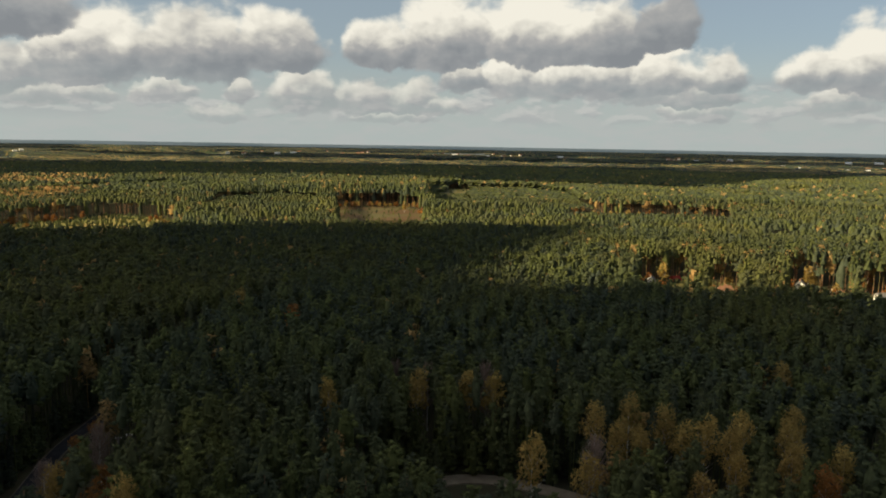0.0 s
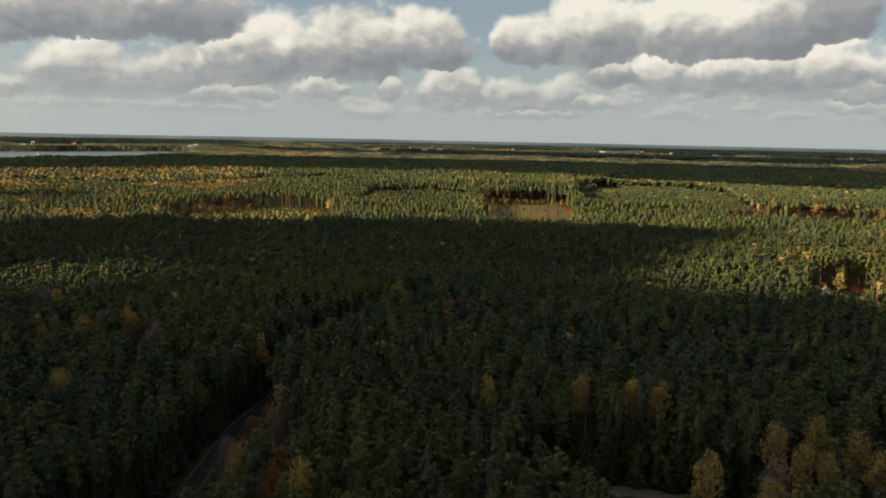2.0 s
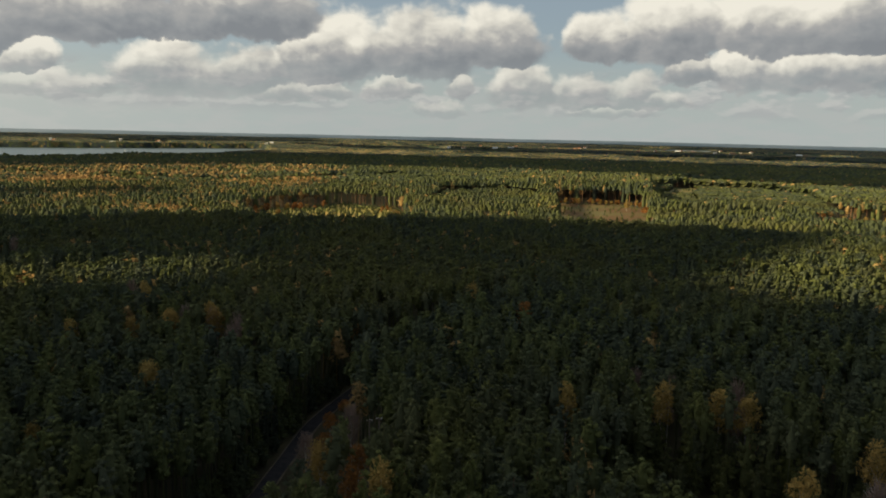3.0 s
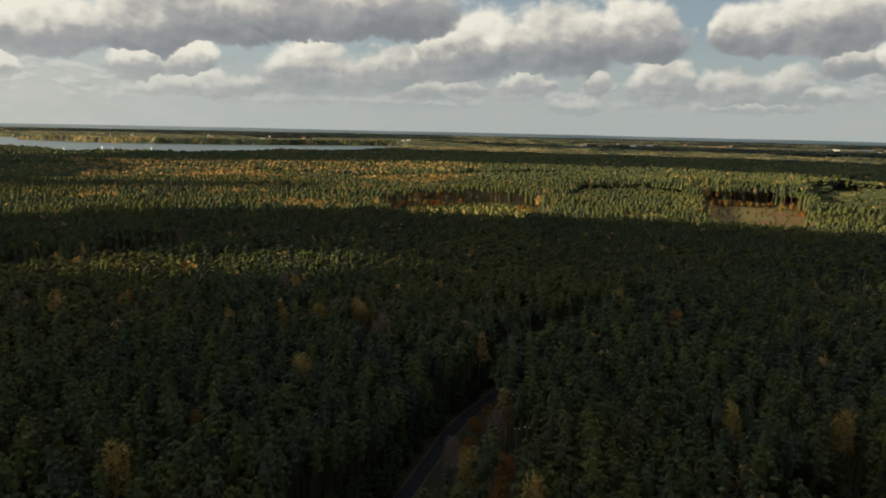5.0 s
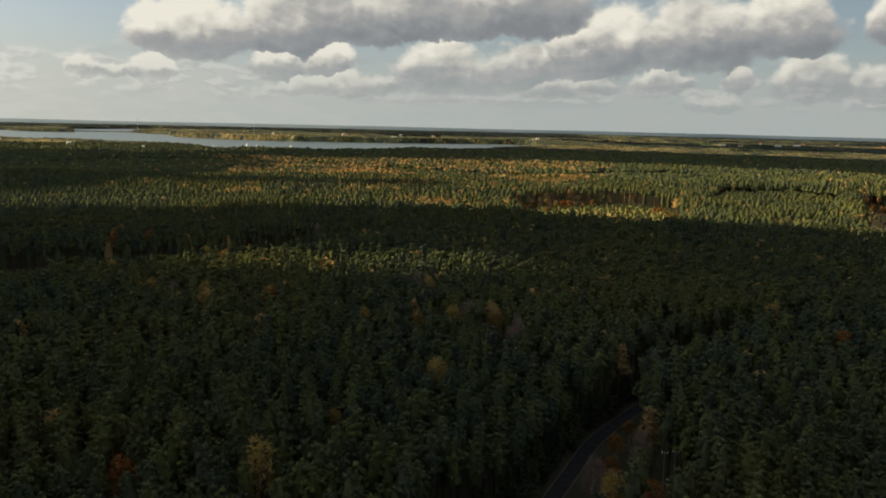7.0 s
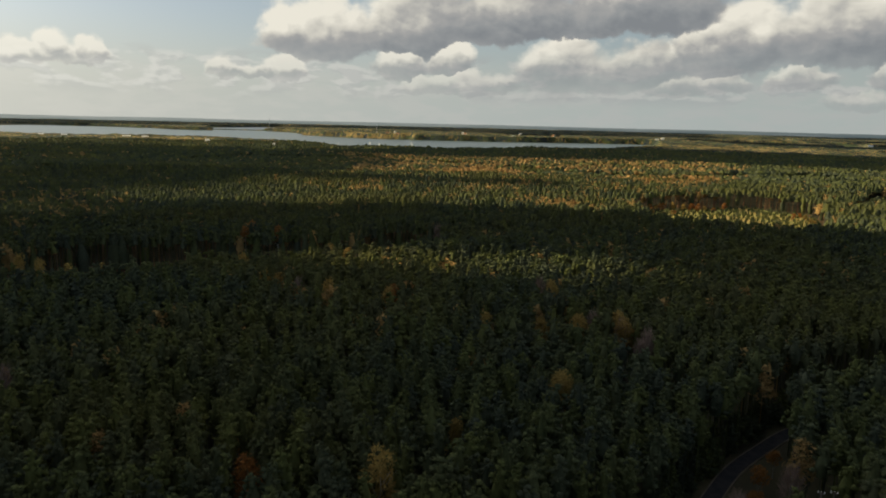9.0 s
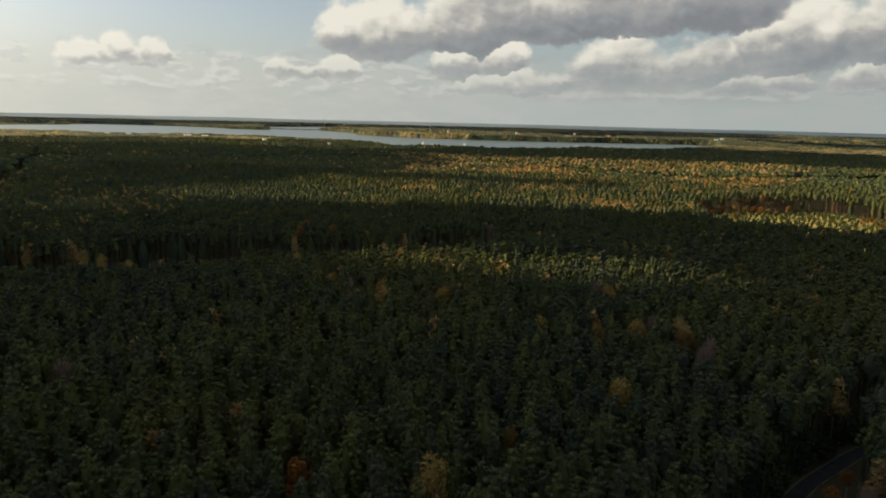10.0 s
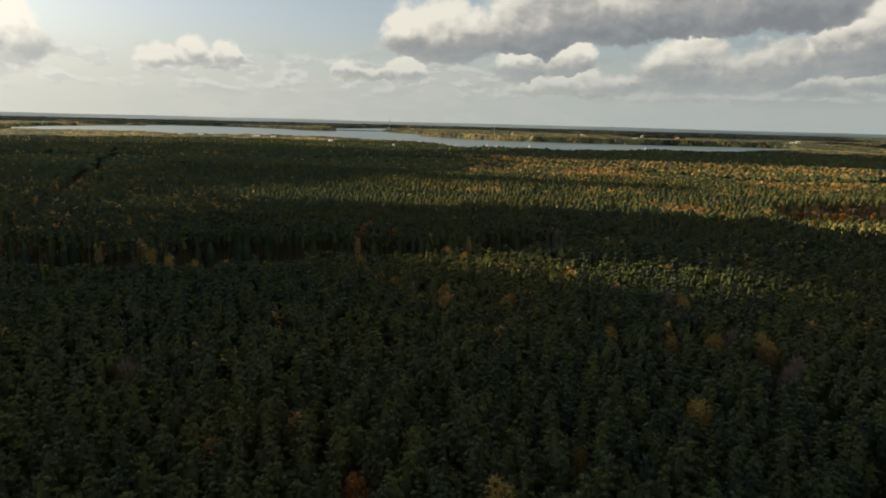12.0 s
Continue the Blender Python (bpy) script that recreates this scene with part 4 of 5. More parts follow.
def woods(name, x, y, tall, wide, templates, mat, label, rng, soft=True):
    if not len(x):
        return
    v, f, t = scatter(templates, np.stack([x, y, height_at(x, y)], -1), wide, tall, rng)
    return tagged(new(name, add_mesh(name, v, f, mat, t, soft)), label, "forest", kind="stuff")


rng = np.random.default_rng(51)
mx, my, mt, mw = px[NEAR:], py[NEAR:], tall[NEAR:], wide[NEAR:]
turned = golden(mx, my, rng)
close_pines = [join([pine_crown(440 + k, 17, 6, 0.70, low=0.1), prism((0, 0, 0), (0, 0, 12), 0.17, 0.1)]) for k in range(8)]
mid_pines = [join([pine_crown(400 + k, 8, 3, 0.84, 11.6, 17.2, 1.95, 4, 3, 0.62, low=0.2), prism((0, 0, 0), (0, 0, 12), 0.17, 0.1)]) for k in range(8)]
mid_broad = [join([broad_crown(420 + k, 150, 0.5), prism((0, 0, 0), (0, 0, 11), 0.14, 0.07)]) for k in range(5)]
close = ~turned & (bearing_dist(mx, my) < 150.0) & (bearing_dist(mx, my) > 66.0)
woods("pine_forest", mx[close], my[close], mt[close], mw[close], close_pines, M_WOODS, "dark green pines close below the drone", rng, True)
turned_or_close = turned | close
woods("pine_forest", mx[~turned_or_close], my[~turned_or_close], mt[~turned_or_close], mw[~turned_or_close], mid_pines, M_WOODS, "dense dark green pine forest seen from above", rng, True)
close_broad = [join([broad_crown(460 + k, 420, 0.32), prism((0, 0, 0), (0, 0, 11), 0.14, 0.07)]) for k in range(4)]
close = turned & (bearing_dist(mx, my) < 155.0)
turned = turned & ~close
woods("autumn_forest", mx[close], my[close], mt[close], mw[close], close_broad, M_GOLDWOODS, "golden autumn trees close below the drone", rng, False)
woods("autumn_forest", mx[turned], my[turned], mt[turned], mw[turned], mid_broad, M_GOLDWOODS, "golden autumn trees scattered through the pines", rng, False)


def lump(seed, z0, z1, half):
    r = np.random.default_rng(seed)
    v = ICO_V * (half, half, (z1 - z0) / 2) * r.uniform(0.75, 1.25, (12, 1))
    v[:, :2] *= np.where(v[:, 2:3] > 0, 0.85, 1.1)
    return v + (0, 0, (z0 + z1) / 2), ICO_F


def far_lump(seed, z0, z1, half, shoulder=False):
    """A far crown: a rough dome with or without a shoulder ring."""
    r = np.random.default_rng(seed)
    corner = np.array([(math.cos(a), math.sin(a), 0) for a in (0, 1.57, 3.14, 4.71)])
    low = corner * half * r.uniform(0.8, 1.2, (4, 1)) * (0.8 if shoulder else 1.0) + (0, 0, z0)
    tip = np.array([(r.normal(0, 0.4), r.normal(0, 0.4), z1)])
    if not shoulder:
        return np.concatenate([low, tip]), np.array([(0, 1, 4), (1, 2, 4), (2, 3, 4), (3, 0, 4)])
    high = corner @ np.array([(0.7, 0.7, 0), (-0.7, 0.7, 0), (0, 0, 1)]) * half * r.uniform(0.8, 1.1, (4, 1)) + (0, 0, z0 + 0.66 * (z1 - z0)) + r.normal(0, 0.2, (4, 3))
    f = [(0, 1, 5), (0, 5, 4), (1, 2, 6), (1, 6, 5), (2, 3, 7), (2, 7, 6), (3, 0, 4), (3, 4, 7), (4, 5, 8), (5, 6, 8), (6, 7, 8), (7, 4, 8)]
    return np.concatenate([low, high, tip]), np.array(f)


for r0, r1, gap, green_t, gold_t in (
        (240.0, 420.0, 3.9, [join([pine_crown(480 + k, 4, 5, 0.95, 12.2, 17.2, 2.2, 4, 2, 0.74, low=0.3), prism((0, 0, 4), (0, 0, 11), 0.2, 0.15)]) for k in range(8)], [join([lump(520 + k, 6, 15.0, 1.5), broad_crown(525 + k, 60, 0.6, 5.0, 17.0)]) for k in range(5)]),
        (420.0, 760.0, 5.0, [join([pine_crown(500 + k, 3, 3, 1.15, 12.2, 17.0, 2.8, 5, 2, 0.84, core=False, low=0.45)]) for k in range(10)], [join([lump(520 + k, 6, 15.0, 1.7), broad_crown(535 + k, 26, 0.85, 5.0, 17.0)]) for k in range(5)]),
        (760.0, 1100.0, 5.7, [far_lump(540 + k, 9.0, 16.6, 3.5, True) for k in range(10)], [far_lump(560 + k, 9.0, 16.8, 3.0, True) for k in range(5)]),
        (1100.0, 1520.0, 6.8, [far_lump(540 + k, 13.2, 16.6, 4.4) for k in range(8)], [far_lump(560 + k, 11.0, 16.8, 3.6) for k in range(5)])):
    rng = np.random.default_rng(int(r0))
    x, y = tree_spots(r0, r1, gap, rng)
    tl = stand_height(x, y) * heights(rng, len(x), 0.05)
    wd = np.clip(rng.normal(1.12, 0.16, len(x)), 0.75, 1.5)
    gap_here = (value_noise(x, y, 17.0, 15) > 0.86) & (rng.random(len(x)) < 0.7)
    x, y, tl, wd = x[~gap_here], y[~gap_here], tl[~gap_here], wd[~gap_here]
    turned = golden(x, y, rng)
    if r0 < 1000.0:
        # towards an opening the trunks stand bare and some trees keep their boughs down to the ground
        far = bearing_dist(x, y)
        ux, uy = (x - CENTRE[0]) / far, (y - CENTRE[1]) / far
        rim = [open_ground(x - q * ux, y - q * uy) for q in (5.0, 10.0, 16.0)]
        bare = rim[0] | rim[1] | rim[2]
        woods("pine_trunks", x[bare], y[bare], tl[bare], np.ones(bare.sum()), [prism((0, 0, 0), (0, 0, 14), 0.24, 0.14)], M_PINEBARK, "bare reddish pine trunks at the edge of a stand", rng, False)
        low = rim[0] & ~turned & (rng.random(len(x)) < 0.4)
        woods("edge_trees", x[low], y[low], tl[low] * 0.92, wd[low], [pine_crown(700 + k, 6, 3, 1.5, 2.0, 17.0, 2.3, 5, 3, 0.75, core=False) for k in range(5)], M_WOODS,
              "pines with boughs down to the ground at the edge of a stand", rng, True)
    woods("pine_forest", x[~turned], y[~turned], tl[~turned], wd[~turned], green_t, M_WOODS, "sunlit and shaded pine forest stretching away", rng, r0 < 700.0)
    woods("autumn_forest", x[turned], y[turned], tl[turned], wd[turned], gold_t, M_GOLDWOODS, "orange and golden trees in the mixed forest", rng, False)


# woods under and behind the drone
rng = np.random.default_rng(91)
k = int(300 / 5.8)
bi, bj = np.meshgrid(np.arange(-k, k + 1), np.arange(-k, k + 1))
bx = ((bi + 0.5 * (bj % 2)) * 5.8 + rng.normal(0, 1.0, bi.shape)).ravel() + CENTRE[0]
by = (bj * 5.0 + rng.normal(0, 1.0, bi.shape)).ravel() + CENTRE[1]
ba, br = np.arctan2(-(bx - CENTRE[0]), by - CENTRE[1]), bearing_dist(bx, by)
ok = ((br < 40.0) | (ba < VIEW[0]) | (ba > VIEW[1])) & (br < 250.0) & ~open_ground(bx, by)
bx, by = bx[ok], by[ok]
ba = np.arctan2(-(bx - CENTRE[0]), by - CENTRE[1])
beside = (np.abs(ba - VIEW[0]) < 0.2) | (np.abs(ba - VIEW[1]) < 0.12)
rear_pines = [join([pine_crown(580 + k, 6, 3, 1.6, 9.5, 17.0, 2.5, 5, 3, 0.72, core=False), prism((0, 0, 0), (0, 0, 10), 0.2, 0.15)]) for k in range(6)]
near_by, under = bearing_dist(bx, by) < 160.0, bearing_dist(bx, by) < 75.0
for which, forms in ((beside & near_by, close_pines), (beside & ~near_by | ~beside & under, mid_pines), (~beside & ~under, rear_pines)):
    x, y = bx[which], by[which]
    woods("pine_forest", x, y, stand_height(x, y) * heights(rng, len(x)), np.clip(rng.normal(1.15, 0.16, len(x)), 0.8, 1.5),
          forms, M_WOODS, "pine forest below and behind the drone", rng, True)


# low regrowth on the clearings
rng = np.random.default_rng(97)
gxs, gys = [], []
for poly, step in ((CLEAR_WEST, 4.6), (CLEAR_MID, 12.0), (STRIP_EAST, 8.0), (STRIP, 12.0)):
    lo, hi = np.min(poly, 0), np.max(poly, 0)
    u, v = np.meshgrid(np.arange(lo[0], hi[0], step), np.arange(lo[1], hi[1], step))
    u, v = (u + rng.normal(0, step * 0.3, u.shape)).ravel(), (v + rng.normal(0, step * 0.3, v.shape)).ravel()
    ok = inside(u, v, poly)
    gxs.append(u[ok])
    gys.append(v[ok])
gxs, gys = np.concatenate(gxs), np.concatenate(gys)
woods("young_pines", gxs, gys, rng.uniform(0.10, 0.24, len(gxs)), rng.uniform(0.4, 0.8, len(gxs)),
      [pine_crown(600 + k, 5, 3, 2.0, 1.0, 16.0, 2.4, 4, 3, core=False) for k in range(4)], M_WOODS, "low young pines growing back on the clearings", rng, False)


def far_cover(name, radii, angles, label, seed):
    """Far woods: one lumpy sheet of crowns with fields, down to the ground at its edges."""
    x, y, f = fan_grid(radii, angles)
    rng = np.random.default_rng(seed)
    r = np.hypot(x, y)
    wood = value_noise(x, y, 520.0, 61) * 0.55 + value_noise(x, y, 150.0, 62) * 0.45
    az = np.degrees(np.arctan2(-x, y))
    bar = np.where(r < 1900, -1.0, np.where(az > 27, 0.30, np.where(r > 2600, 0.50, 0.46)))
    field_here = (wood < bar) & (r < 4050)
    field_here |= inside(x, y, TARN_FIELD) | inside(x, y, SHORE_FIELD)
    top = 13.0 + 3.5 * value_noise(x, y, 60.0, 63) + 2.6 * rng.random(x.shape)
    top = np.where(r > 2600, top * 0.75, top)
    top = top - 9.0 * np.clip((1530.0 - r) / 70.0, 0, 1) * (1 if radii[0] > 1000 else 0)
    z = np.where(field_here, 0.25, top)
    z = np.where(inside(x, y, LAKE) | inside(x, y, TARN), -3.0, z)
    z = np.where(near_line(x, y, CAUSEWAY, 12.0), 4.0, z)
    z = np.where(near_line(x, y, DIAGONAL, 9.0), -0.2, z)
    z = z + height_at(x, y)
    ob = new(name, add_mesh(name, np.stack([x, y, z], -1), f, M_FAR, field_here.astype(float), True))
    return tagged(ob, label, "forest", kind="stuff")


def steps(a, b, growth, least):
    res = [a]
    while res[-1] < b:
        res.append(res[-1] + max(least, res[-1] * growth))
    return np.array(res)


far_cover("distant_forest", steps(1465.0, 4900.0, 0.0052, 7.0), np.linspace(VIEW[0], VIEW[1], 420), "distant mixed woods and pale fields towards the skyline", 71)
far_cover("forest_behind", steps(235.0, 4900.0, 0.02, 6.0), np.linspace(VIEW[1] - 2 * math.pi, VIEW[0], 260), "pine forest all round the drone", 72)


# ---------------------------------------------------------------- buildings
def house(x, y, turn, w_, d, h, roof_h, wall, roof, label, windows=2, category="house", name="house"):
    e = tagged(new(name), label, category, "buildings in the woods")
    bm = bmesh.new()
    box(bm, -w_ / 2, w_ / 2, -d / 2, d / 2, -0.3, h)
    # gables
    for sx in (-1, 1):
        a = [bm.verts.new((sx * w_ / 2, -d / 2, h)), bm.verts.new((sx * w_ / 2, d / 2, h)), bm.verts.new((sx * w_ / 2, 0, h + roof_h))]
        bm.faces.new(a)
    part("wall", bm, wall, e)
    bm = bmesh.new()
    over, th = 0.45, 0.22
    slope = roof_h / (d / 2)
    for sy in (-1, 1):
        yo, zo = sy * (d / 2 + over), h - slope * over
        v = [(-w_ / 2 - over, yo, zo), (w_ / 2 + over, yo, zo), (w_ / 2 + over, 0, h + roof_h), (-w_ / 2 - over, 0, h + roof_h)]
        lo = [bm.verts.new((p[0], p[1], p[2] + 0.03)) for p in v]
        hi = [bm.verts.new((p[0], p[1], p[2] + th)) for p in v]
        bm.faces.new(hi)
        bm.faces.new(lo[::-1])
        for i in range(4):
            j = (i + 1) % 4
            bm.faces.new([lo[i], lo[j], hi[j], hi[i]])
    bmesh.ops.recalc_face_normals(bm, faces=bm.faces[:])
    r = part("roof", bm, roof, e)
    if windows:
        bm = bmesh.new()
        box(bm, w_ * 0.18, w_ * 0.18 + 0.6, 0.2, 0.8, h + roof_h * 0.4, h + roof_h + 0.7)
        part("chimney", bm, M_TILE, r)
        for sy in (-1, 1):
            for k in range(windows):
                cx = -w_ / 2 + w_ * (k + 0.5) / windows
                bm = bmesh.new()
                box(bm, cx - 0.55, cx + 0.55, sy * d / 2 - 0.05, sy * d / 2 + 0.05, 0.95, 2.25)
                win = part("window", bm, M_PLASTER, e)
                bm = bmesh.new()
                box(bm, cx - 0.47, cx + 0.47, sy * d / 2 - 0.06, sy * d / 2 + 0.06, 1.03, 2.17)
                part("pane", bm, M_GLASS, win)
        bm = bmesh.new()
        box(bm, -w_ / 2 - 0.05, -w_ / 2 + 0.04, -0.5, 0.5, 0, 2.05)
        part("door", bm, M_POLE, e)
    e.matrix_basis = pose(x, y, float(height_at(x, y)), 0, 0, turn)
    return e


house(101, 318, 70, 5.2, 4.1, 2.5, 2.0, M_PLASTER, M_SLATE, "white gabled house with a grey roof among pines")
house(127, 302, 8, 5.9, 4.6, 2.4, 1.3, M_PLASTER, M_TILE, "white bungalow with a broad brown tiled roof")
house(166, 313, 60, 4.9, 4.0, 2.6, 1.7, M_PLASTER, M_SLATE, "white house with a grey roof at the wood's edge")
house(176, 303, 15, 3.7, 3.1, 2.1, 1.1, M_CREAM, M_TILE, "small cream cottage with a reddish tiled roof")
house(189, 292, 10, 4.4, 3.1, 2.2, 1.2, M_PLASTER, M_SLATE, "low white outbuilding beside the forest yard")
house(115, 327, 15, 3.7, 2.7, 2.0, 1.2, M_REDROOF, M_REDROOF, "red-painted garden shed under the trees", 0, "shed", "shed")


def hall(az, r, w_, d, h, wall=M_PLASTER, roof=M_SHEET, label="long pale hall on the far side of the woods"):
    x, y = polar(az, r)
    w_ = w_ * 0.32
    house(x, y, az + 4, w_, d, h, d * 0.12, wall, roof, label, 0, "building", "hall")


hall(28.9, 2520, 34, 14, 18)
hall(11.4, 2750, 60, 20, 15)
hall(10.2, 2900, 70, 20, 15)
hall(15.0, 2700, 40, 14, 15)
hall(-30.2, 1850, 22, 14, 16)
hall(-31.4, 1880, 26, 14, 16)
hall(-27.2, 1960, 18, 12, 16)
hall(-32.0, 2900, 80, 22, 17)
hall(-30.2, 2850, 60, 22, 17)
hall(-20.3, 2600, 46, 16, 16)
hall(-4.8, 2760, 36, 16, 16)
hall(62.5, 1430, 20, 12, 18, label="white lakeside building at the wood's edge")
hall(57.8, 1310, 12, 8, 17, label="white boathouse above the trees by the lake")
hall(67.9, 1640, 44, 12, 17, M_CREAM)
hall(66.7, 1630, 36, 12, 17, M_CREAM)
hall(73.2, 1720, 30, 12, 17, M_CREAM)
hall(71.8, 1700, 30, 12, 17, M_CREAM)
hall(28.5, 2640, 34, 16, 19)
hall(39.0, 2900, 26, 14, 18, M_CREAM)
hall(48.6, 2760, 22, 14, 18)
hall(43.4, 2800, 22, 14, 18)


# villages scattered over the far plain
rng = np.random.default_rng(77)
for az0, az1, r0, r1, count in ((-33, -23, 1900, 2500, 16), (-8, 14, 2650, 3500, 20), (-24, -9, 2500, 3300, 12), (31, 54, 2500, 3000, 12)):
    for k in range(count):
        big = rng.random() < 0.12
        x, y = polar(rng.uniform(az0, az1), rng.uniform(r0, r1))
        house(x, y, float(rng.uniform(-40, 40)), float(rng.uniform(9, 14) * (2 if big else 1)), float(rng.uniform(8, 11)), float(rng.uniform(11, 14)), 4.0,
              M_PLASTER if rng.random() < 0.35 else M_CREAM, M_SHEET if big else M_TILE, "pale house in a village on the far plain", 0)


# sailing boats on the lake
def sailing_boat(az, r, turn):
    x, y = polar(az, r)
    e = tagged(new("sailing_boat"), "small white sailing boat on the lake", "boat", "boats on the lake")
    bm = bmesh.new()
    bmesh.ops.create_uvsphere(bm, u_segments=14, v_segments=8, radius=1.0, matrix=Matrix.Diagonal((4.2, 1.3, 0.9, 1)))
    bmesh.ops.bisect_plane(bm, geom=bm.verts[:] + bm.edges[:] + bm.faces[:], plane_co=(0, 0, 0.35), plane_no=(0, 0, 1), clear_outer=True)
    bmesh.ops.holes_fill(bm, edges=bm.edges[:])
    part("hull", bm, M_HULL, e)
    bm = bmesh.new()
    rod(bm, (0.4, 0, 0.2), (0.4, 0, 11.5), 0.09, 0.05)
    part("mast", bm, M_STEEL, e)
    for nm, pts in (("mainsail", [(0.25, 0, 1.3), (-3.6, 0.5, 1.4), (0.3, 0.05, 11.2)]), ("jib", [(0.7, 0, 1.2), (4.0, 0.2, 0.8), (0.6, 0.05, 9.5)])):
        bm = bmesh.new()
        f = bm.faces.new([bm.verts.new(p) for p in pts])
        g = bmesh.ops.extrude_face_region(bm, geom=[f])
        bmesh.ops.translate(bm, vec=(0, 0.06, 0), verts=[v for v in g["geom"] if isinstance(v, bmesh.types.BMVert)])
        part(nm, bm, M_SAIL, e)
    e.matrix_basis = pose(x, y, 0.34, 0, 0, turn) @ Matrix.Diagonal((0.75, 0.75, 0.75, 1))


for az, r, turn in ((53.0, 1760, 160), (50.6, 1840, 172), (49.9, 1790, 150), (47.4, 1800, 166), (38.8, 1920, 155), (66.5, 2420, 170)):
    sailing_boat(az, r, turn)


# poles and masts
def utility_pole(x, y, h):
    e = tagged(new("utility_pole"), "pale wooden utility pole beside the forest road", "pole", "poles by the road")
    bm = bmesh.new()
    rod(bm, (0, 0, -0.3), (0, 0, h), 0.15, 0.10, 10)
    part("pole", bm, M_POLE, e)
    bm = bmesh.new()
    box(bm, -0.5, 0.5, -0.07, 0.07, h - 0.35, h - 0.2)
    part("crossarm", bm, M_POLE, e)
    for sx in (-0.42, 0.0, 0.42):
        bm = bmesh.new()
        rod(bm, (sx, 0, h - 0.2), (sx, 0, h + 0.05), 0.06, 0.05, 8)
        part("insulator", bm, M_PLASTER, e)
    e.matrix_basis = pose(x, y, 0, 0, 0, 20)


utility_pole(-51.2, 118.2, 12.0)
utility_pole(-49.9, 119.6, 12.0)


def mast(az, r, h):
    x, y = polar(az, r)
    e = tagged(new("lattice_mast"), "thin pale transmitter mast above the far woods", "mast")
    for k in range(3):
        a = k * 2.094
        bm = bmesh.new()
        rod(bm, (1.6 * math.cos(a), 1.6 * math.sin(a), 0), (0.5 * math.cos(a), 0.5 * math.sin(a), h), 0.35, 0.25, 6)
        part("leg", bm, M_STEEL, e)
    bm = bmesh.new()
    for k in range(10):
        z = h * (k + 0.5) / 10
        rr = 1.6 - 1.1 * z / h
        for j in range(3):
            a, b = j * 2.094, (j + 1) * 2.094
            rod(bm, (rr * math.cos(a), rr * math.sin(a), z), (rr * math.cos(b), rr * math.sin(b), z), 0.15, 0.15, 4)
    part("bracing", bm, M_STEEL, e)
    e.matrix_basis = pose(x, y, float(height_at(x, y)))


mast(50.0, 2700, 42)
mast(58.0, 3600, 60)


# ---------------------------------------------------------------- unseen clouds added towards the sun, outlined to shade the woods
CLOUD_Z = 900.0


def cumulus(outline, puff, seed, hole=None, thin=0.0, level=CLOUD_Z, label="unseen cumulus cloud added to shade the woods"):
    """A flat-based cloud of overlapping puffs over the outline, moved up along the sunlight."""
    rng = np.random.default_rng(seed)
    xs, ys = [p[0] for p in outline], [p[1] for p in outline]
    lift = SUN_DIR * ((level - 15.0) / SUN_DIR.z)
    gx_, gy_ = np.meshgrid(np.arange(min(xs), max(xs), puff * 0.7), np.arange(min(ys), max(ys), puff * 0.7))
    gx_ = gx_ + rng.normal(0, puff * 0.15, gx_.shape)
    gy_ = gy_ + rng.normal(0, puff * 0.15, gy_.shape)
    ok = inside(gx_, gy_, outline)
    for k in range(8):
        ok &= inside(gx_ + puff * 0.75 * math.cos(k * math.pi / 4), gy_ + puff * 0.75 * math.sin(k * math.pi / 4), outline)
    if hole:
        ok &= ~inside(gx_, gy_, hole)
    ok &= rng.random(gx_.shape) >= thin
    pieces = []
    for x, y in zip(gx_[ok], gy_[ok]):
        s = puff * rng.uniform(0.75, 1.2)
        v = ICO_V * (s, s, s * 0.5) * rng.uniform(0.8, 1.15, (12, 1))
        v[:, 2] = np.maximum(v[:, 2], -s * 0.12)
        pieces.append((v + (x + lift.x, y + lift.y, level), ICO_F))
    v, f = join(pieces)
    return tagged(new("cloud", add_mesh("cloud", v, f, M_CLOUD, smooth=True)), label, "cloud", "clouds over the woods", kind="stuff")


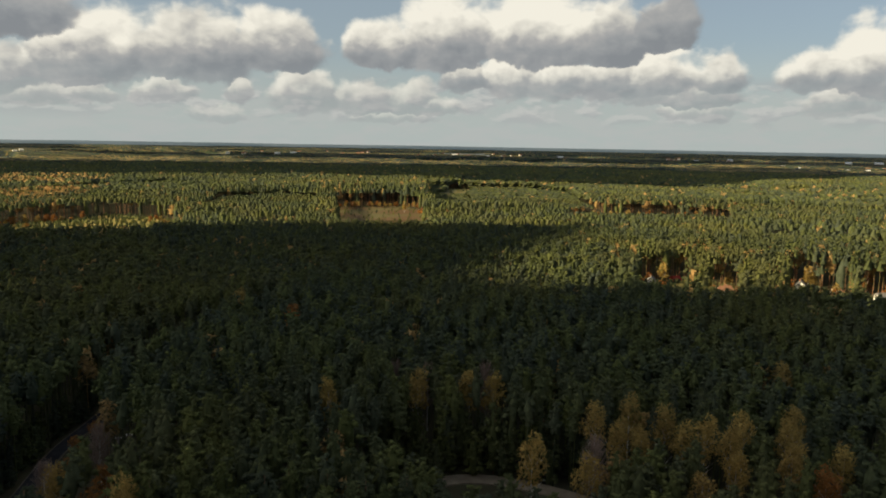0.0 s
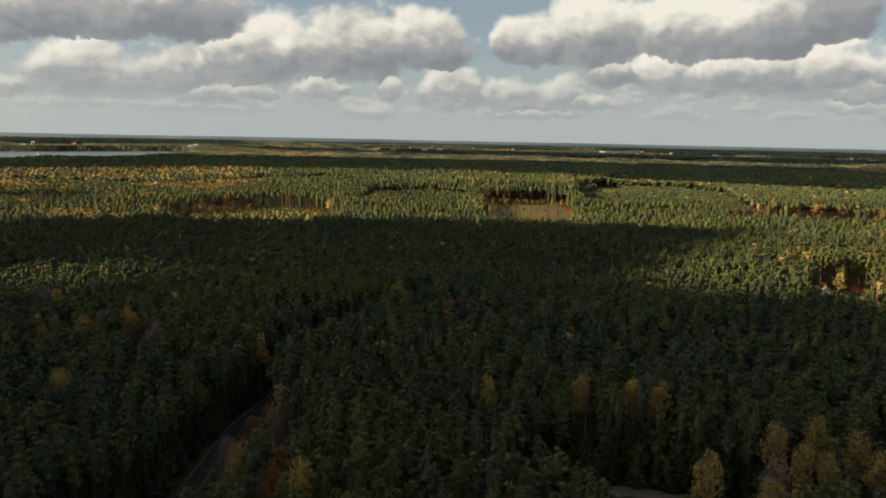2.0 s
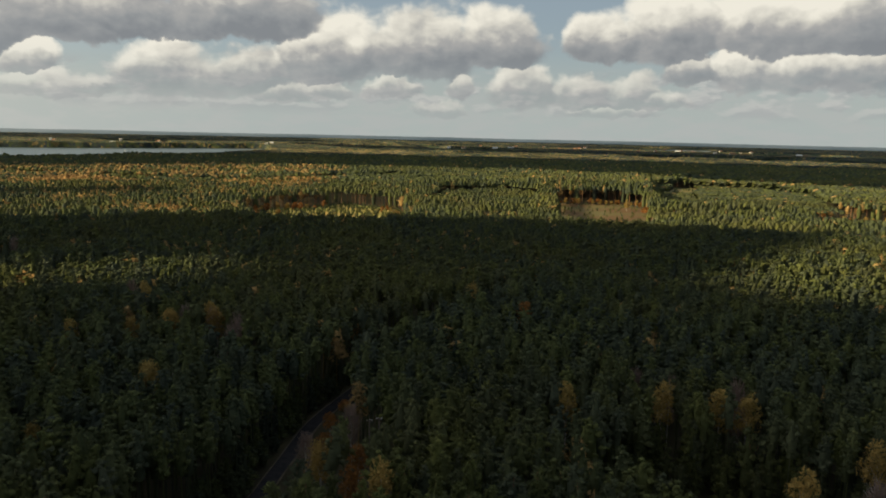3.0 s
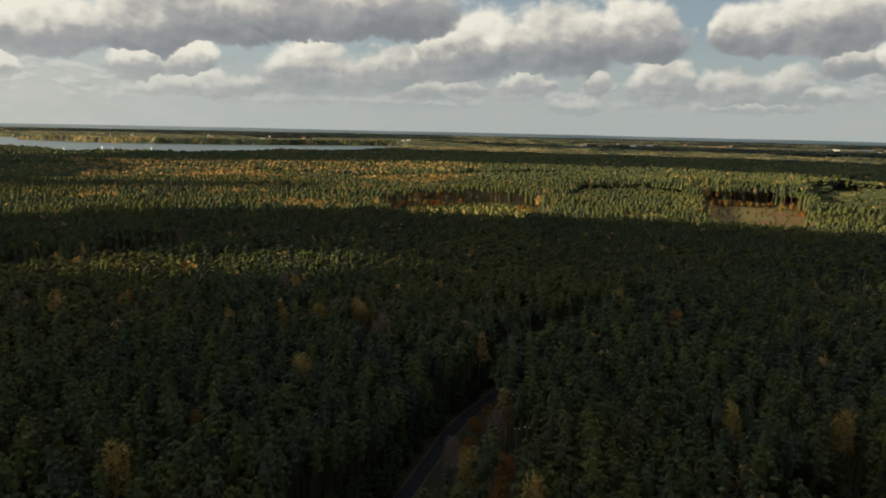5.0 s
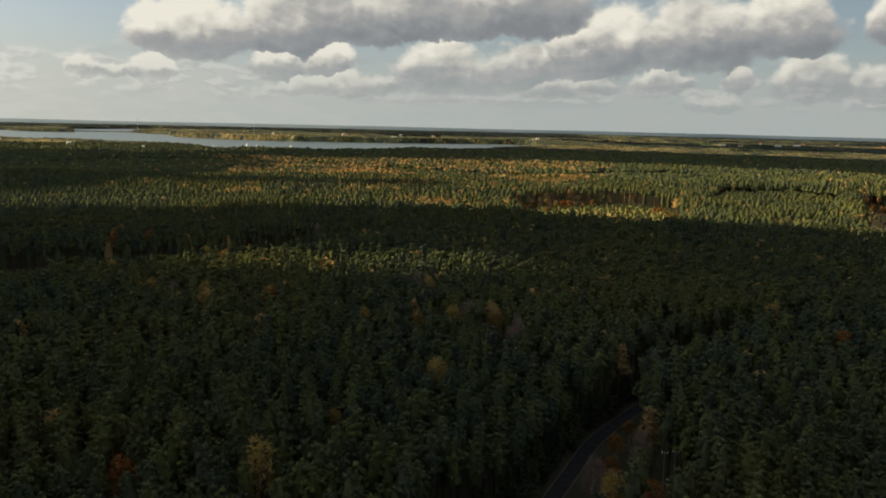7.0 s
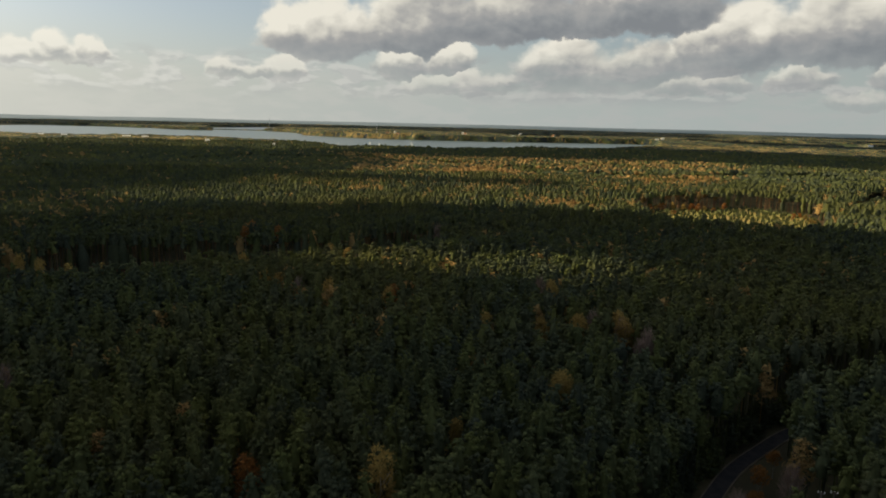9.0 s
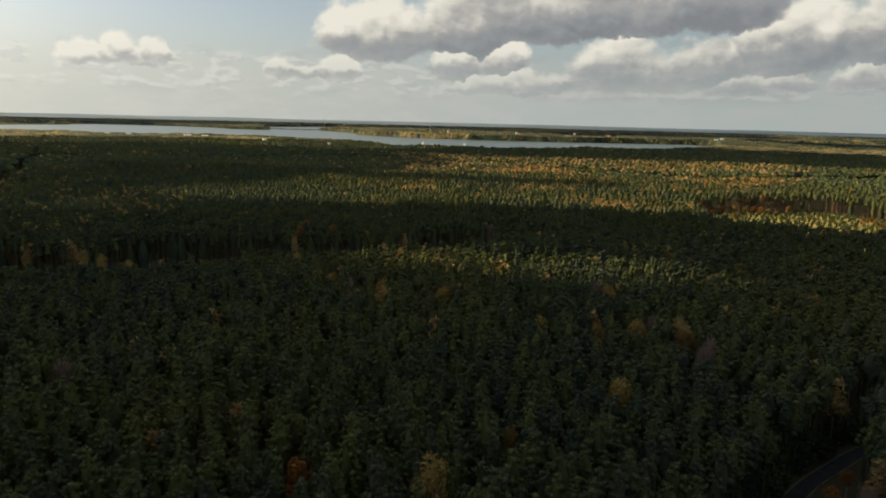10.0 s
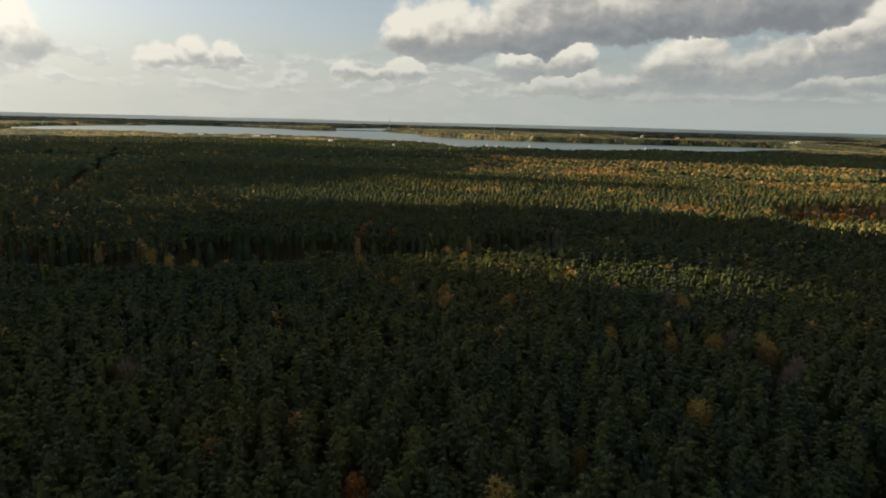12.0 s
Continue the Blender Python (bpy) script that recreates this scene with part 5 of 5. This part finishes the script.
FRONT = [(-508, 150), (-437, 228), (-370, 268), (-297, 332), (-263, 388), (-222, 384), (-139, 398), (-83, 425), (-16, 415),
         (24, 425), (62, 468), (112, 458), (108, 418), (82, 388), (54, 338), (32, 278), (36, 246), (58, 244), (92, 242), (142, 236), (420, 232), (500, -300),
         (-300, -400), (-340, -300), (-340, -60), (-370, 50), (-440, 110)]
cumulus(FRONT, 18.5, 81, hole=[(-246, 140), (-224, 204), (-176, 234), (-128, 242), (-140, 188), (-192, 140)])
cumulus([(-720, 60), (-508, 150), (-440, 110), (-370, 50), (-340, -60), (-560, -120), (-720, -60)], 17.0, 86, thin=0.45)
cumulus([polar(92, 470), polar(74, 500), polar(60, 640), polar(48, 860), polar(50, 1150), polar(70, 1280), polar(92, 1300)], 22.0, 90, thin=0.42)
cumulus([(-1000, 1200), (-826, 1460), (-262, 1560), (303, 1590), (833, 1660), (870, 1330), (300, 900), (110, 1000), (20, 1010), (-174, 1030), (-400, 990), (-640, 800), (-800, 640), (-960, 740)], 40.0, 82)
cumulus([(-700, 270), (-560, 335), (-463, 440), (-370, 495), (-390, 545), (-490, 500), (-590, 395), (-710, 320)], 14.0, 83)
# unseen clouds added to darken the far plain and the skyline
cumulus([(-900, 2050), (0, 1980), (900, 2000), (1700, 1800), (1900, 2600), (900, 3000), (0, 2950), (-700, 3050), (-1500, 2900), (-1250, 2500)], 60.0, 84, thin=0.2)
cumulus([(-600, 3350), (600, 3300), (2000, 2900), (2500, 3600), (900, 4300), (400, 4400), (-600, 4300)], 70.0, 87, thin=0.5, level=2500.0)
cumulus([(-2600, 2300), (-1700, 2750), (-1500, 3300), (-900, 3500), (600, 3300), (700, 3600), (-900, 3900), (-1900, 3500), (-2700, 2700)], 70.0, 85, thin=0.4, level=2500.0)
cumulus([polar(24, 3350), polar(45, 3750), polar(62, 3900), polar(92, 3500), polar(92, 5100), polar(60, 5100), polar(24, 5100)], 110.0, 88, thin=0.55, level=2500.0)
cumulus([polar(22, 4400), polar(0, 4500), polar(-36, 3900), polar(-38, 5100), polar(0, 5150), polar(22, 5150)], 100.0, 89, thin=0.55, level=2500.0)
